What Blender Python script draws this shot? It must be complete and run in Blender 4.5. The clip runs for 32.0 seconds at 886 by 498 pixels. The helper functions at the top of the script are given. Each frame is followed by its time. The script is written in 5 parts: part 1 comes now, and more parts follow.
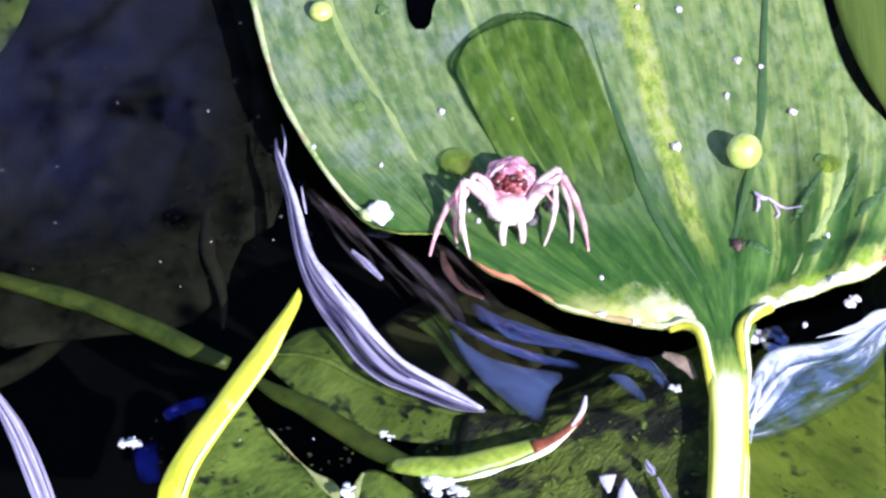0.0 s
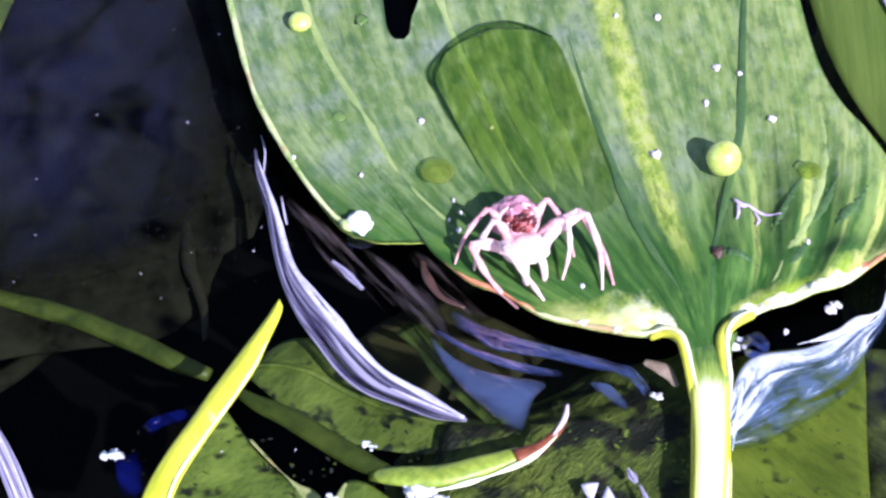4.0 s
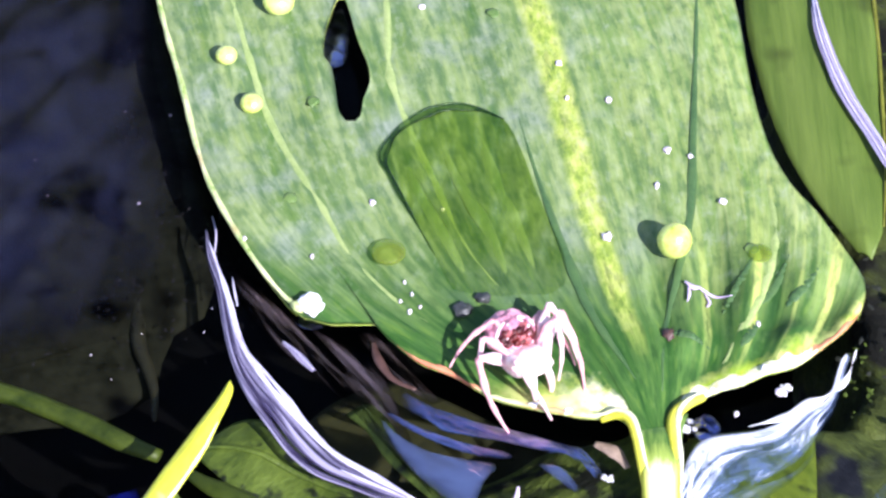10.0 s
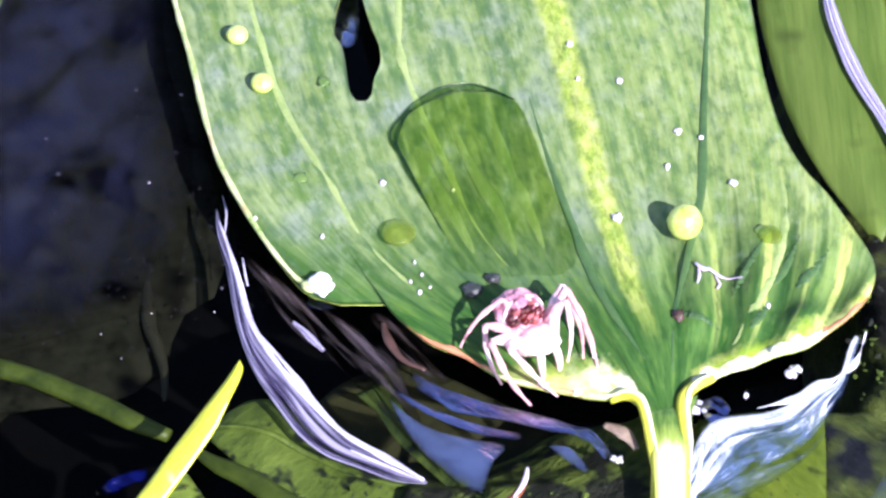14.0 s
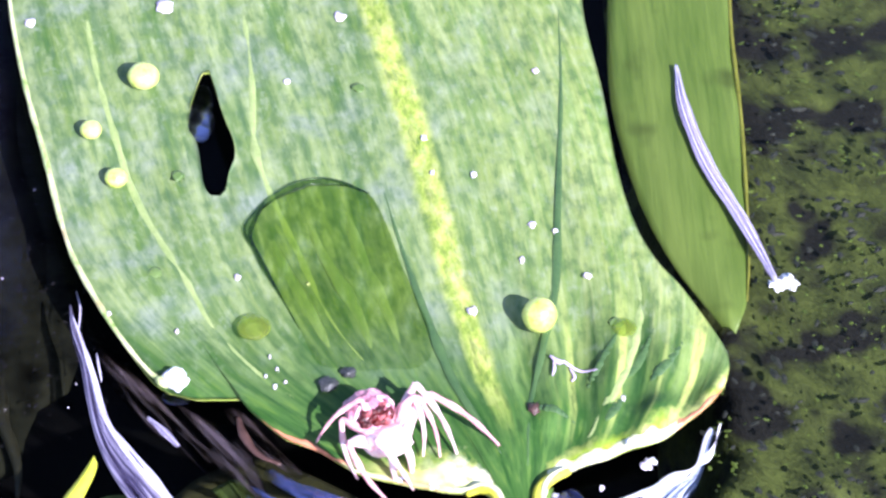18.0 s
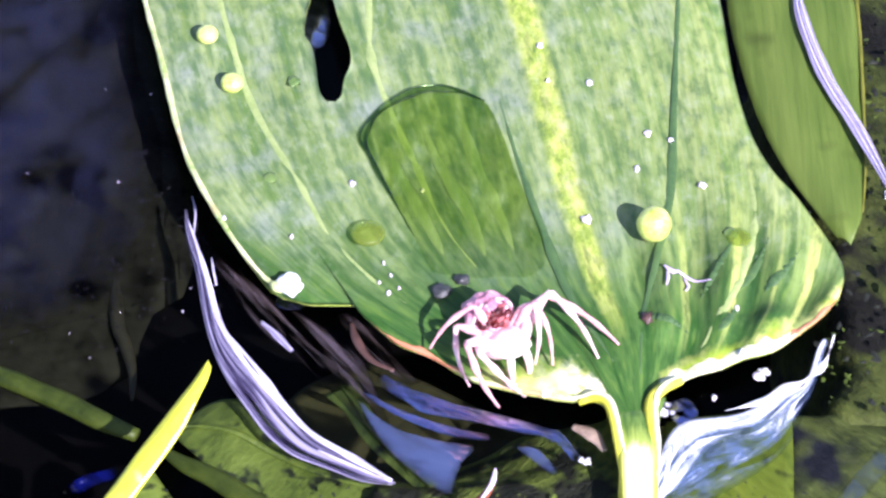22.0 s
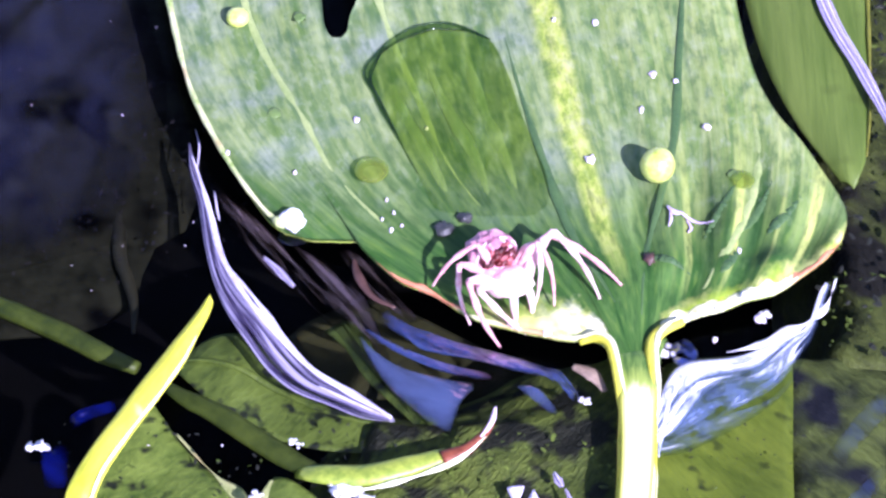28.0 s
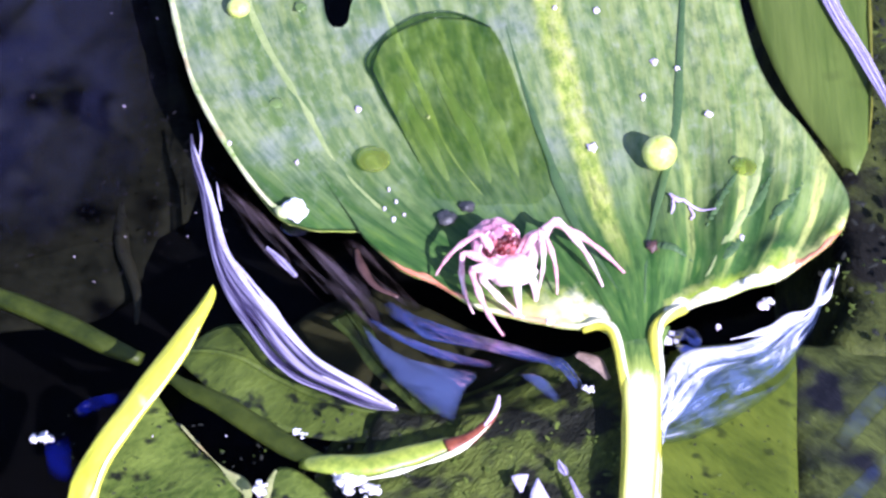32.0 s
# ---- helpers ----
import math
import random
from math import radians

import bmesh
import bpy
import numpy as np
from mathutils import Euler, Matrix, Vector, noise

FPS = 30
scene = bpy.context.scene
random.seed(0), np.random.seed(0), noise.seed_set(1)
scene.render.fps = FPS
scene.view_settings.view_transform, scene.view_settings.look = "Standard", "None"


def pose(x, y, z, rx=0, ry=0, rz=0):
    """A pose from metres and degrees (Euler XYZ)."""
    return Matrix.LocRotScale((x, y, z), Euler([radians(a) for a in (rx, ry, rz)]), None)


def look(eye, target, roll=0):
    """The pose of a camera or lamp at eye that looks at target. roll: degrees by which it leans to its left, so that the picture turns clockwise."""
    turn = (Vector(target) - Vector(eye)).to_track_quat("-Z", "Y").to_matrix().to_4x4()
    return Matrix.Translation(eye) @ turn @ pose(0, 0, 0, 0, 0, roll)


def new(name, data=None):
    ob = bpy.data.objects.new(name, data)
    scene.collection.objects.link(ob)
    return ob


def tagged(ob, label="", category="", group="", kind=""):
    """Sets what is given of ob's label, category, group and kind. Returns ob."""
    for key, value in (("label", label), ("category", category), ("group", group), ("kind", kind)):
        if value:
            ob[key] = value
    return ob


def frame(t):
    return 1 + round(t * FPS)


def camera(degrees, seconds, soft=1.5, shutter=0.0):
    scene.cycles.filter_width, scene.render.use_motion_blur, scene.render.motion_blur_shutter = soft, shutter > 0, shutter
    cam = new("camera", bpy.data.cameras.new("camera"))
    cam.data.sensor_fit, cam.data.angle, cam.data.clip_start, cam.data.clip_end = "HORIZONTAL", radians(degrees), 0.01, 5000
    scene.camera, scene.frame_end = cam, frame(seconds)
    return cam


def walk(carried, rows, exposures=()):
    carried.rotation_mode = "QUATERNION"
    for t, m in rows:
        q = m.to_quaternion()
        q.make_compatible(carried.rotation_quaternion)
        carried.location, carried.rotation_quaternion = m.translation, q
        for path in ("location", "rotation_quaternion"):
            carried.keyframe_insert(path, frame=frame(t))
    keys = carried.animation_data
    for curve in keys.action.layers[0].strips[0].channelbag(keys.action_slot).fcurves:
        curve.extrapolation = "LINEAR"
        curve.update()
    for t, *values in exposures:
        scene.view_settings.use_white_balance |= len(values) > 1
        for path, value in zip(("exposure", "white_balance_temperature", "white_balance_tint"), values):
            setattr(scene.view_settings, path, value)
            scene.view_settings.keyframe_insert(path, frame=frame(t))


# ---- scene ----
MM = 0.001

# ---------------------------------------------------------------- camera: held in the hand, turned about one spot
cam = camera(16.0, 32.0, soft=2.7, shutter=0.4)
EYE = (0.0, -0.2192, 0.2192)
TURNS = [
    (0, 43.646, 0.770, 1.052), (0.5, 43.761, 0.940, 0.894), (1, 43.534, 1.107, 0.759),
    (1.5, 43.752, 0.985, 0.616), (2, 43.439, 0.741, 0.510), (2.5, 43.360, 0.756, 0.628),
    (3, 43.646, 0.785, 0.585), (3.5, 43.784, 0.881, 0.484), (5.5, 43.976, 0.460, 0.504),
    (6, 44.265, 0.553, 0.155), (6.5, 44.466, 0.407, -0.060), (7, 44.655, 0.424, -0.054),
    (7.5, 44.544, 0.180, -0.074), (8, 44.310, 0.065, 0.095), (8.5, 44.469, 0.046, 0.221),
    (9, 45.000, 0.000, -0.000), (9.5, 45.248, 0.049, -0.022), (10, 45.291, 0.095, -0.043),
    (10.5, 44.980, -0.071, -0.057), (11, 44.766, 0.020, 0.200), (11.5, 45.274, 0.052, 0.125),
    (12, 45.650, 0.064, -0.043), (12.5, 45.842, 0.107, -0.091), (13, 45.579, 0.006, -0.024),
    (13.5, 45.069, -0.036, 0.189), (14, 44.936, 0.083, 0.229), (14.5, 45.230, 0.252, 0.154),
    (16.5, 44.997, -0.037, 0.256), (17, 44.624, 0.082, 0.031), (17.1, 44.486, 0.030, -0.050), (17.2, 44.624, -0.245, -0.440), (17.3, 44.927, -0.480, -0.790), (17.4, 45.294, -0.756, -1.190), (17.5, 45.542, -0.940, -1.454),
    (18, 46.670, -1.565, -1.842), (18.5, 46.611, -1.423, -1.359), (19, 46.264, -1.473, -1.006),
    (19.5, 45.420, -0.388, -0.004), (20, 45.392, -0.105, -0.088), (20.5, 45.062, -0.131, -0.227),
    (21, 45.017, -0.174, -0.135), (21.5, 45.208, -0.465, -0.068), (22, 44.954, -0.536, 0.054),
    (22.5, 44.983, -0.494, 0.078), (23, 45.200, -0.462, -0.034), (23.5, 45.206, -0.385, 0.002),
    (24, 45.376, -0.504, 0.005), (24.5, 45.045, -0.703, 0.167), (25, 44.867, -0.883, 0.368),
    (25.5, 45.221, -0.780, 0.257), (27.5, 44.614, -1.165, 0.439), (28, 43.816, -1.097, 0.701),
    (28.5, 43.717, -0.975, 0.561), (29, 44.120, -0.983, 0.426), (29.5, 44.237, -0.900, 0.414),
    (30, 43.879, -1.092, 0.560), (30.5, 43.281, -0.943, 0.783), (31, 43.131, -0.909, 0.769),
    (31.5, 43.582, -0.924, 0.592), (32, 43.619, -0.792, 0.451),
]
EXPOSURES = [(0, 0.88, 5550, 22.0), (3, 0.86, 5550, 23.0), (6, 1.07, 5600, 25.0), (9, 1.21, 5800, 22.0), (13, 1.31, 5750, 23.0), (16.5, 1.28, 5700, 24.0), (18, 1.42, 5600, 28.0),
             (19, 1.43, 5600, 29.0), (21, 1.31, 5750, 31.0), (24, 1.40, 5750, 31.0), (28, 1.22, 5350, 43.0), (32, 1.20, 5350, 42.0)]
walk(cam, [(t, pose(*EYE, rx, ry, rz)) for t, rx, ry, rz in TURNS], EXPOSURES)

# ---------------------------------------------------------------- light: clear day, sun from behind on the right
SUN_AZ, SUN_EL = radians(-56), radians(36)
sun_dir = Vector((math.cos(SUN_EL) * math.cos(SUN_AZ), math.cos(SUN_EL) * math.sin(SUN_AZ), math.sin(SUN_EL)))
world = bpy.data.worlds.new("sky")
scene.world = world
world.use_nodes = True
wn = world.node_tree.nodes
sky = wn.new("ShaderNodeTexSky")
sky.sky_type, sky.sun_disc = "NISHITA", False
sky.sun_elevation, sky.sun_rotation = SUN_EL, math.pi / 2 - SUN_AZ
world.node_tree.links.new(sky.outputs[0], wn["Background"].inputs[0])
wn["Background"].inputs[1].default_value = 0.09
sun = new("sun", bpy.data.lights.new("sun", "SUN"))
sun.data.energy, sun.data.angle, sun.data.color = 4.6, radians(0.5), (1.0, 0.97, 0.92)
sun.matrix_basis = look(sun_dir * 5, (0, 0, 0))


# ---------------------------------------------------------------- materials
class Nodes:
    """A short way to wire shader nodes."""

    def __init__(self, name):
        self.mat = bpy.data.materials.new(name)
        self.mat.use_nodes = True
        self.tree = self.mat.node_tree
        self.tree.nodes.clear()
        self.out = self.tree.nodes.new("ShaderNodeOutputMaterial")

    def add(self, kind, values=(), operation="", data_type="", uv_map=""):
        n = self.tree.nodes.new("ShaderNode" + kind)
        if operation:
            n.operation = operation
        if data_type:
            n.data_type = data_type
        if uv_map:
            n.uv_map = uv_map
        for k, v in dict(values).items():
            self.put(n.inputs[k], v)
        return n

    def put(self, socket, v):
        if isinstance(v, bpy.types.NodeSocket):
            self.tree.links.new(v, socket)
        else:
            socket.default_value = (*v, 1.0) if isinstance(v, tuple) and len(v) == 3 and socket.type == "RGBA" else v

    def noise(self, scale, detail=4.0, rough=0.6, stretch=(1, 1, 1), coords="Object", turn=0.0):
        c = self.add("TexCoord").outputs[coords]
        if turn:
            c = self.add("Mapping", {"Vector": c, "Rotation": (0, 0, turn)}).outputs[0]
        m = self.add("Mapping", {"Vector": c, "Scale": stretch})
        return self.add("TexNoise", {"Vector": m.outputs[0], "Scale": scale, "Detail": detail, "Roughness": rough}).outputs["Fac"]

    def ramp(self, fac, lo, hi):
        return self.add("MapRange", {"Value": fac, "From Min": lo, "From Max": hi}).outputs[0]

    def mix(self, fac, a, b):
        n = self.add("Mix", data_type="RGBA")
        for i, v in ((0, fac), (6, a), (7, b)):
            self.put(n.inputs[i], v)
        return n.outputs[2]

    def bump(self, height, strength, distance):
        return self.add("Bump", {"Height": height, "Strength": strength, "Distance": distance}).outputs[0]

    def thin_edge(self, ragged):
        """1 inside a sheet, fading out raggedly towards its margins (from its UV)."""
        x = self.add("SeparateXYZ", {0: self.add("TexCoord").outputs["UV"]})
        fades = []
        for i in (0, 1):
            m = self.add("Math", {0: 1.0, 1: x.outputs[i]}, operation="SUBTRACT").outputs[0]
            fades.append(self.add("Math", {0: x.outputs[i], 1: m}, operation="MULTIPLY").outputs[0])
        both = self.add("Math", {0: fades[0], 1: fades[1]}, operation="MULTIPLY").outputs[0]
        wavy = self.add("Math", {0: both, 1: ragged}, operation="MULTIPLY").outputs[0]
        return self.ramp(wavy, 0.002, 0.02)

    def done(self, shader):
        self.tree.links.new(shader, self.out.inputs[0])
        return self.mat


def surface(name, a, b, scale, rough=0.5, stretch=(1, 1, 1), spots=None, spot_scale=900, spot_at=(0.62, 0.7), bump=0.3,
            depth=0.0002, spec=0.5, translucent=0.0, coords="Object", transmission=0.0, sheen=0.0, tint=0.0, turn=0.0):
    """A plant, shell or mud surface: two colours in large noise, fine grain, an optional third colour in spots."""
    n = Nodes(name)
    big = n.ramp(n.noise(scale, 5, 0.65, stretch, coords, turn), 0.33, 0.67)
    fine = n.noise(scale * 7, 3, 0.6, stretch, coords, turn)
    col = n.mix(big, a, b)
    col = n.mix(n.ramp(fine, 0.35, 0.75), col, n.mix(0.5, col, tuple(min(1, c * 1.25) for c in b)))
    if tint:
        rnd = n.add("ObjectInfo").outputs["Random"]
        hue = n.add("HueSaturation", {"Color": col, "Value": n.add("MapRange", {"Value": rnd, "To Min": 1 - tint, "To Max": 1 + tint}).outputs[0]})
        col = hue.outputs[0]
    if spots:
        s = n.ramp(n.noise(spot_scale, 2, 0.5, (1, 1, 1), "Object"), *spot_at)
        col = n.mix(s, col, spots)
    p = n.add("BsdfPrincipled", {"Base Color": col, "Roughness": n.add("MapRange", {"Value": fine, "To Min": rough - 0.1, "To Max": rough + 0.12}).outputs[0],
                                 "Specular IOR Level": spec, "Transmission Weight": transmission,
                                 "Normal": n.bump(n.add("Math", {0: big, 1: fine}, operation="ADD").outputs[0], bump, depth)})
    if sheen:
        n.put(p.inputs["Coat Weight"], sheen)
        n.put(p.inputs["Coat Roughness"], 0.25)
    if not translucent:
        return n.done(p.outputs[0])
    t = n.add("BsdfTranslucent", {"Color": col})
    return n.done(n.add("MixShader", {0: translucent, 1: p.outputs[0], 2: t.outputs[0]}).outputs[0])


def clear(name, tint, rough=0.03, gloss=1.0, bump_scale=0.0, strength=0.2, stretch=(1, 1, 1), body=None, body_amount=0.0, thin_end=False):
    """Clear water: what lies beneath shows through, the sky mirrors by Fresnel; gloss lifts the mirror for films."""
    n = Nodes(name)
    args = {"Roughness": rough, "Color": (1, 1, 1)}
    if bump_scale:
        args["Normal"] = n.bump(n.noise(bump_scale, 3, 0.5, stretch), strength, 0.0006)
    g = n.add("BsdfGlossy", args)
    f = n.add("LayerWeight", {"Blend": 0.5})
    if bump_scale:
        n.put(f.inputs["Normal"], args["Normal"])
    f5 = n.add("Math", {0: f.outputs["Facing"], 1: 5.0}, operation="POWER").outputs[0]
    fac = n.add("MapRange", {"Value": f5, "To Min": 0.02 * gloss, "To Max": 0.98}).outputs[0]
    if thin_end:
        along = n.add("SeparateXYZ", {0: n.add("TexCoord").outputs["Generated"]}).outputs[1]
        wavy = n.add("Math", {0: along, 1: n.add("Math", {0: n.noise(160, 4, 0.6, (2, 0.6, 1)), 1: 0.5}, operation="MULTIPLY").outputs[0]}, operation="ADD").outputs[0]
        tint = n.mix(n.ramp(wavy, 0.2, 0.6), (0.97, 0.98, 0.93), tint)
        tint = n.mix(n.ramp(n.noise(330, 4, 0.65, (2, 0.5, 1)), 0.5, 0.7), tint, (0.9, 0.95, 0.8))
    under = n.add("BsdfTransparent", {"Color": tint}).outputs[0]
    if body:
        under = n.add("MixShader", {0: body_amount, 1: under, 2: n.add("BsdfDiffuse", {"Color": body}).outputs[0]}).outputs[0]
    return n.done(n.add("MixShader", {0: fac, 1: under, 2: g.outputs[0]}).outputs[0])


def film_material(name, amount, tint, rough, scale, stretch, turn=0.0, floor=0.35):
    """An added skin for the water's sky reflections: mirrors in streaks, open in between."""
    n = Nodes(name)
    c = n.add("TexCoord").outputs["Object"]
    r = n.add("Mapping", {"Vector": c, "Rotation": (0, 0, turn)})
    m = n.add("Mapping", {"Vector": r.outputs[0], "Scale": stretch})
    s = n.add("TexNoise", {"Vector": m.outputs[0], "Scale": scale, "Detail": 4.0, "Roughness": 0.6, "Distortion": 0.4}).outputs["Fac"]
    g = n.add("BsdfGlossy", {"Roughness": rough, "Color": tint, "Normal": n.bump(s, 0.35, 0.0008)})
    fac = n.add("MapRange", {"Value": s, "From Min": 0.36, "From Max": 0.6, "To Min": amount * floor, "To Max": amount}).outputs[0]
    fac = n.add("Math", {0: fac, 1: n.thin_edge(n.noise(260, 4, 0.7))}, operation="MULTIPLY").outputs[0]
    return n.done(n.add("MixShader", {0: fac, 1: n.add("BsdfTransparent", {"Color": (0.9, 0.9, 0.92)}).outputs[0], 2: g.outputs[0]}).outputs[0])


def blade_material():
    """The floating leaf: waxy grey-green with fine lengthwise veins that meet at the base, mottled and dusted."""
    n = Nodes("leaf_blade")
    uv = n.add("TexCoord").outputs["UV"]

    def stripes(scale, along, detail):
        m = n.add("Mapping", {"Vector": uv, "Scale": (scale, along, 1)})
        return n.add("TexNoise", {"Vector": m.outputs[0], "Scale": 1.0, "Detail": detail, "Roughness": 0.6}).outputs["Fac"]

    wide, fine = stripes(11, 1.6, 3.0), stripes(46, 4, 2.0)
    blotch = n.noise(170, 4, 0.6)
    grain = n.noise(700, 4, 0.75, (1, 0.6, 1))
    col = n.mix(n.ramp(wide, 0.36, 0.64), (0.075, 0.155, 0.03), (0.26, 0.33, 0.13))
    col = n.mix(n.add("Math", {0: n.ramp(fine, 0.45, 0.8), 1: 0.34}, operation="MULTIPLY").outputs[0], col, (0.38, 0.45, 0.1))
    col = n.mix(n.ramp(blotch, 0.5, 0.72), col, (0.22, 0.27, 0.19))
    col = n.mix(n.ramp(stripes(24, 5, 4.0), 0.47, 0.32), col, (0.105, 0.175, 0.065))
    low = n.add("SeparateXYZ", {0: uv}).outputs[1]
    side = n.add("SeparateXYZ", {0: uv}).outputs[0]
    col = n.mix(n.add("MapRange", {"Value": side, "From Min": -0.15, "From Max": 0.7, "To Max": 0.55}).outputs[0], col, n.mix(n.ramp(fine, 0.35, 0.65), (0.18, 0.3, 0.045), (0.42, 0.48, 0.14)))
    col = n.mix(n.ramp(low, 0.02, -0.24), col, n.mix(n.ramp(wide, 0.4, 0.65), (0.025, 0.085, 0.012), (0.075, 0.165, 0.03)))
    wob = n.add("Math", {0: n.add("Math", {0: n.noise(500, 3, 0.6), 1: 0.5}, operation="SUBTRACT").outputs[0], 1: 0.035}, operation="MULTIPLY").outputs[0]
    off = n.add("Math", {0: n.add("Math", {0: side, 1: wob}, operation="ADD").outputs[0]}, operation="ABSOLUTE").outputs[0]
    strip = n.add("Math", {0: n.ramp(off, 0.065, 0.03), 1: n.ramp(low, -0.32, -0.14)}, operation="MULTIPLY").outputs[0]
    col = n.mix(strip, col, n.mix(n.ramp(grain, 0.4, 0.6), (0.3, 0.41, 0.05), (0.52, 0.56, 0.13)))
    # right lobe: yellow ribs, with the shade of the folds between painted in
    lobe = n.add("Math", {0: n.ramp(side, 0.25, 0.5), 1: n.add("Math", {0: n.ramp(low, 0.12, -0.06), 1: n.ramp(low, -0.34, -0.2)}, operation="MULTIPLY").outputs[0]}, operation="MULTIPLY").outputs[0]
    pleat_shading = stripes(9, 0.5, 1.0)
    col = n.mix(n.add("Math", {0: lobe, 1: n.ramp(pleat_shading, 0.48, 0.4)}, operation="MULTIPLY").outputs[0], col, (0.03, 0.085, 0.015))
    col = n.mix(n.add("Math", {0: lobe, 1: n.ramp(pleat_shading, 0.54, 0.6)}, operation="MULTIPLY").outputs[0], col, (0.42, 0.48, 0.12))
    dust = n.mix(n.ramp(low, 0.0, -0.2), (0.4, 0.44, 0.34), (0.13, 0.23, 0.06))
    patch = n.noise(240, 5, 0.7, (1, 0.5, 1))
    col = n.mix(n.add("Math", {0: n.ramp(patch, 0.47, 0.3), 1: 0.38}, operation="MULTIPLY").outputs[0], col, (0.06, 0.13, 0.03))
    col = n.mix(n.add("Math", {0: n.ramp(patch, 0.58, 0.74), 1: 0.4}, operation="MULTIPLY").outputs[0], col, n.mix(n.ramp(low, 0.0, -0.2), (0.43, 0.48, 0.3), (0.12, 0.21, 0.05)))
    col = n.mix(n.add("Math", {0: n.ramp(grain, 0.54, 0.72), 1: 0.4}, operation="MULTIPLY").outputs[0], col, dust)
    col = n.mix(n.add("Math", {0: n.ramp(grain, 0.46, 0.28), 1: 0.55}, operation="MULTIPLY").outputs[0], col, (0.05, 0.11, 0.03))
    mottle = stripes(26, 16, 3.0)
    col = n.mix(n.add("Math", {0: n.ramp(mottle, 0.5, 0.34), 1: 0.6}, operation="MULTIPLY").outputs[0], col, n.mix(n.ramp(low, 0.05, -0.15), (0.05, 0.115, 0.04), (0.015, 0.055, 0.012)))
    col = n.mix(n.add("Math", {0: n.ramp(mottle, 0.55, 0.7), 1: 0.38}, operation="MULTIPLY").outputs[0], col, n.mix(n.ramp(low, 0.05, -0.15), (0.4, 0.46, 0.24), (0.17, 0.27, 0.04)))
    rim = n.add("SeparateXYZ", {0: n.add("UVMap", uv_map="margin").outputs[0]})
    far = n.add("Math", {0: rim.outputs[1], 1: n.add("Math", {0: n.noise(330, 4, 0.7), 1: 6.0}, operation="MULTIPLY").outputs[0]}, operation="ADD").outputs[0]
    left = n.add("Math", {0: n.ramp(rim.outputs[0], 0.3, 0.42), 1: n.ramp(rim.outputs[0], 0.56, 0.53)}, operation="MULTIPLY").outputs[0]
    right = n.add("Math", {0: n.ramp(rim.outputs[0], 0.62, 0.65), 1: 0.75}, operation="MULTIPLY").outputs[0]
    left = n.add("Math", {0: left, 1: n.ramp(far, 6.8, 4.2)}, operation="MULTIPLY").outputs[0]
    right = n.add("Math", {0: right, 1: n.ramp(far, 5.6, 3.4)}, operation="MULTIPLY").outputs[0]
    yellow = n.add("Math", {0: left, 1: right}, operation="ADD").outputs[0]
    col = n.mix(yellow, col, n.mix(n.ramp(n.noise(260, 3, 0.6), 0.4, 0.6), (0.36, 0.48, 0.03), (0.78, 0.76, 0.24)))
    bleached = n.add("Math", {0: n.ramp(rim.outputs[0], 0.4, 0.5), 1: n.ramp(rim.outputs[0], 0.57, 0.54)}, operation="MULTIPLY").outputs[0]
    bleached = n.add("Math", {0: bleached, 1: n.ramp(far, 7.2, 5.4)}, operation="MULTIPLY").outputs[0]
    col = n.mix(bleached, col, n.mix(n.ramp(n.noise(420, 3, 0.6), 0.4, 0.55), (0.56, 0.62, 0.16), (0.94, 0.92, 0.66)))
    h = n.add("Math", {0: fine, 1: n.add("Math", {0: grain, 1: 0.5}, operation="MULTIPLY").outputs[0]}, operation="ADD").outputs[0]
    p = n.add("BsdfPrincipled", {"Base Color": col, "Roughness": n.add("MapRange", {"Value": blotch, "To Min": 0.4, "To Max": 0.65}).outputs[0],
                                 "Specular IOR Level": 0.22, "Normal": n.bump(h, 0.3, 0.0003)})
    t = n.add("BsdfTranslucent", {"Color": (0.16, 0.28, 0.04)})
    return n.done(n.add("MixShader", {0: 0.12, 1: p.outputs[0], 2: t.outputs[0]}).outputs[0])


M_BLADE = blade_material()
M_RIB = surface("leaf_rib", (0.17, 0.25, 0.06), (0.42, 0.47, 0.1), 420, 0.4, (1, 0.5, 1), translucent=0.15)
M_VEIN = surface("leaf_vein", (0.17, 0.25, 0.06), (0.31, 0.37, 0.13), 300, 0.45)
M_BLEMISH = surface("leaf_blemish", (0.05, 0.11, 0.02), (0.13, 0.2, 0.05), 400, 0.45)
M_STREAK = surface("leaf_streak", (0.12, 0.2, 0.045), (0.25, 0.31, 0.12), 260, 0.45, (1, 0.4, 1))
M_CREASE_SHADE = surface("leaf_crease_shade", (0.025, 0.07, 0.02), (0.06, 0.12, 0.03), 300, 0.6)
M_RIM = surface("leaf_rim", (0.22, 0.36, 0.04), (0.88, 0.86, 0.46), 240, 0.35, spots=(0.5, 0.22, 0.1), spot_scale=120, spot_at=(0.64, 0.74), translucent=0.2)
M_RIM_PALE = surface("leaf_rim_pale", (0.6, 0.62, 0.18), (0.95, 0.93, 0.68), 260, 0.35, translucent=0.15)
M_FLANGE = surface("flange", (0.5, 0.5, 0.015), (0.72, 0.68, 0.08), 200, 0.45, spec=0.3, translucent=0.15)
M_RIM_BROWN = surface("leaf_rim_brown", (0.34, 0.08, 0.035), (0.62, 0.27, 0.13), 300, 0.5)
M_PETIOLE = surface("petiole", (0.84, 0.82, 0.38), (0.92, 0.9, 0.62), 160, 0.35, (3, 0.4, 3), translucent=0.2, sheen=0.4)
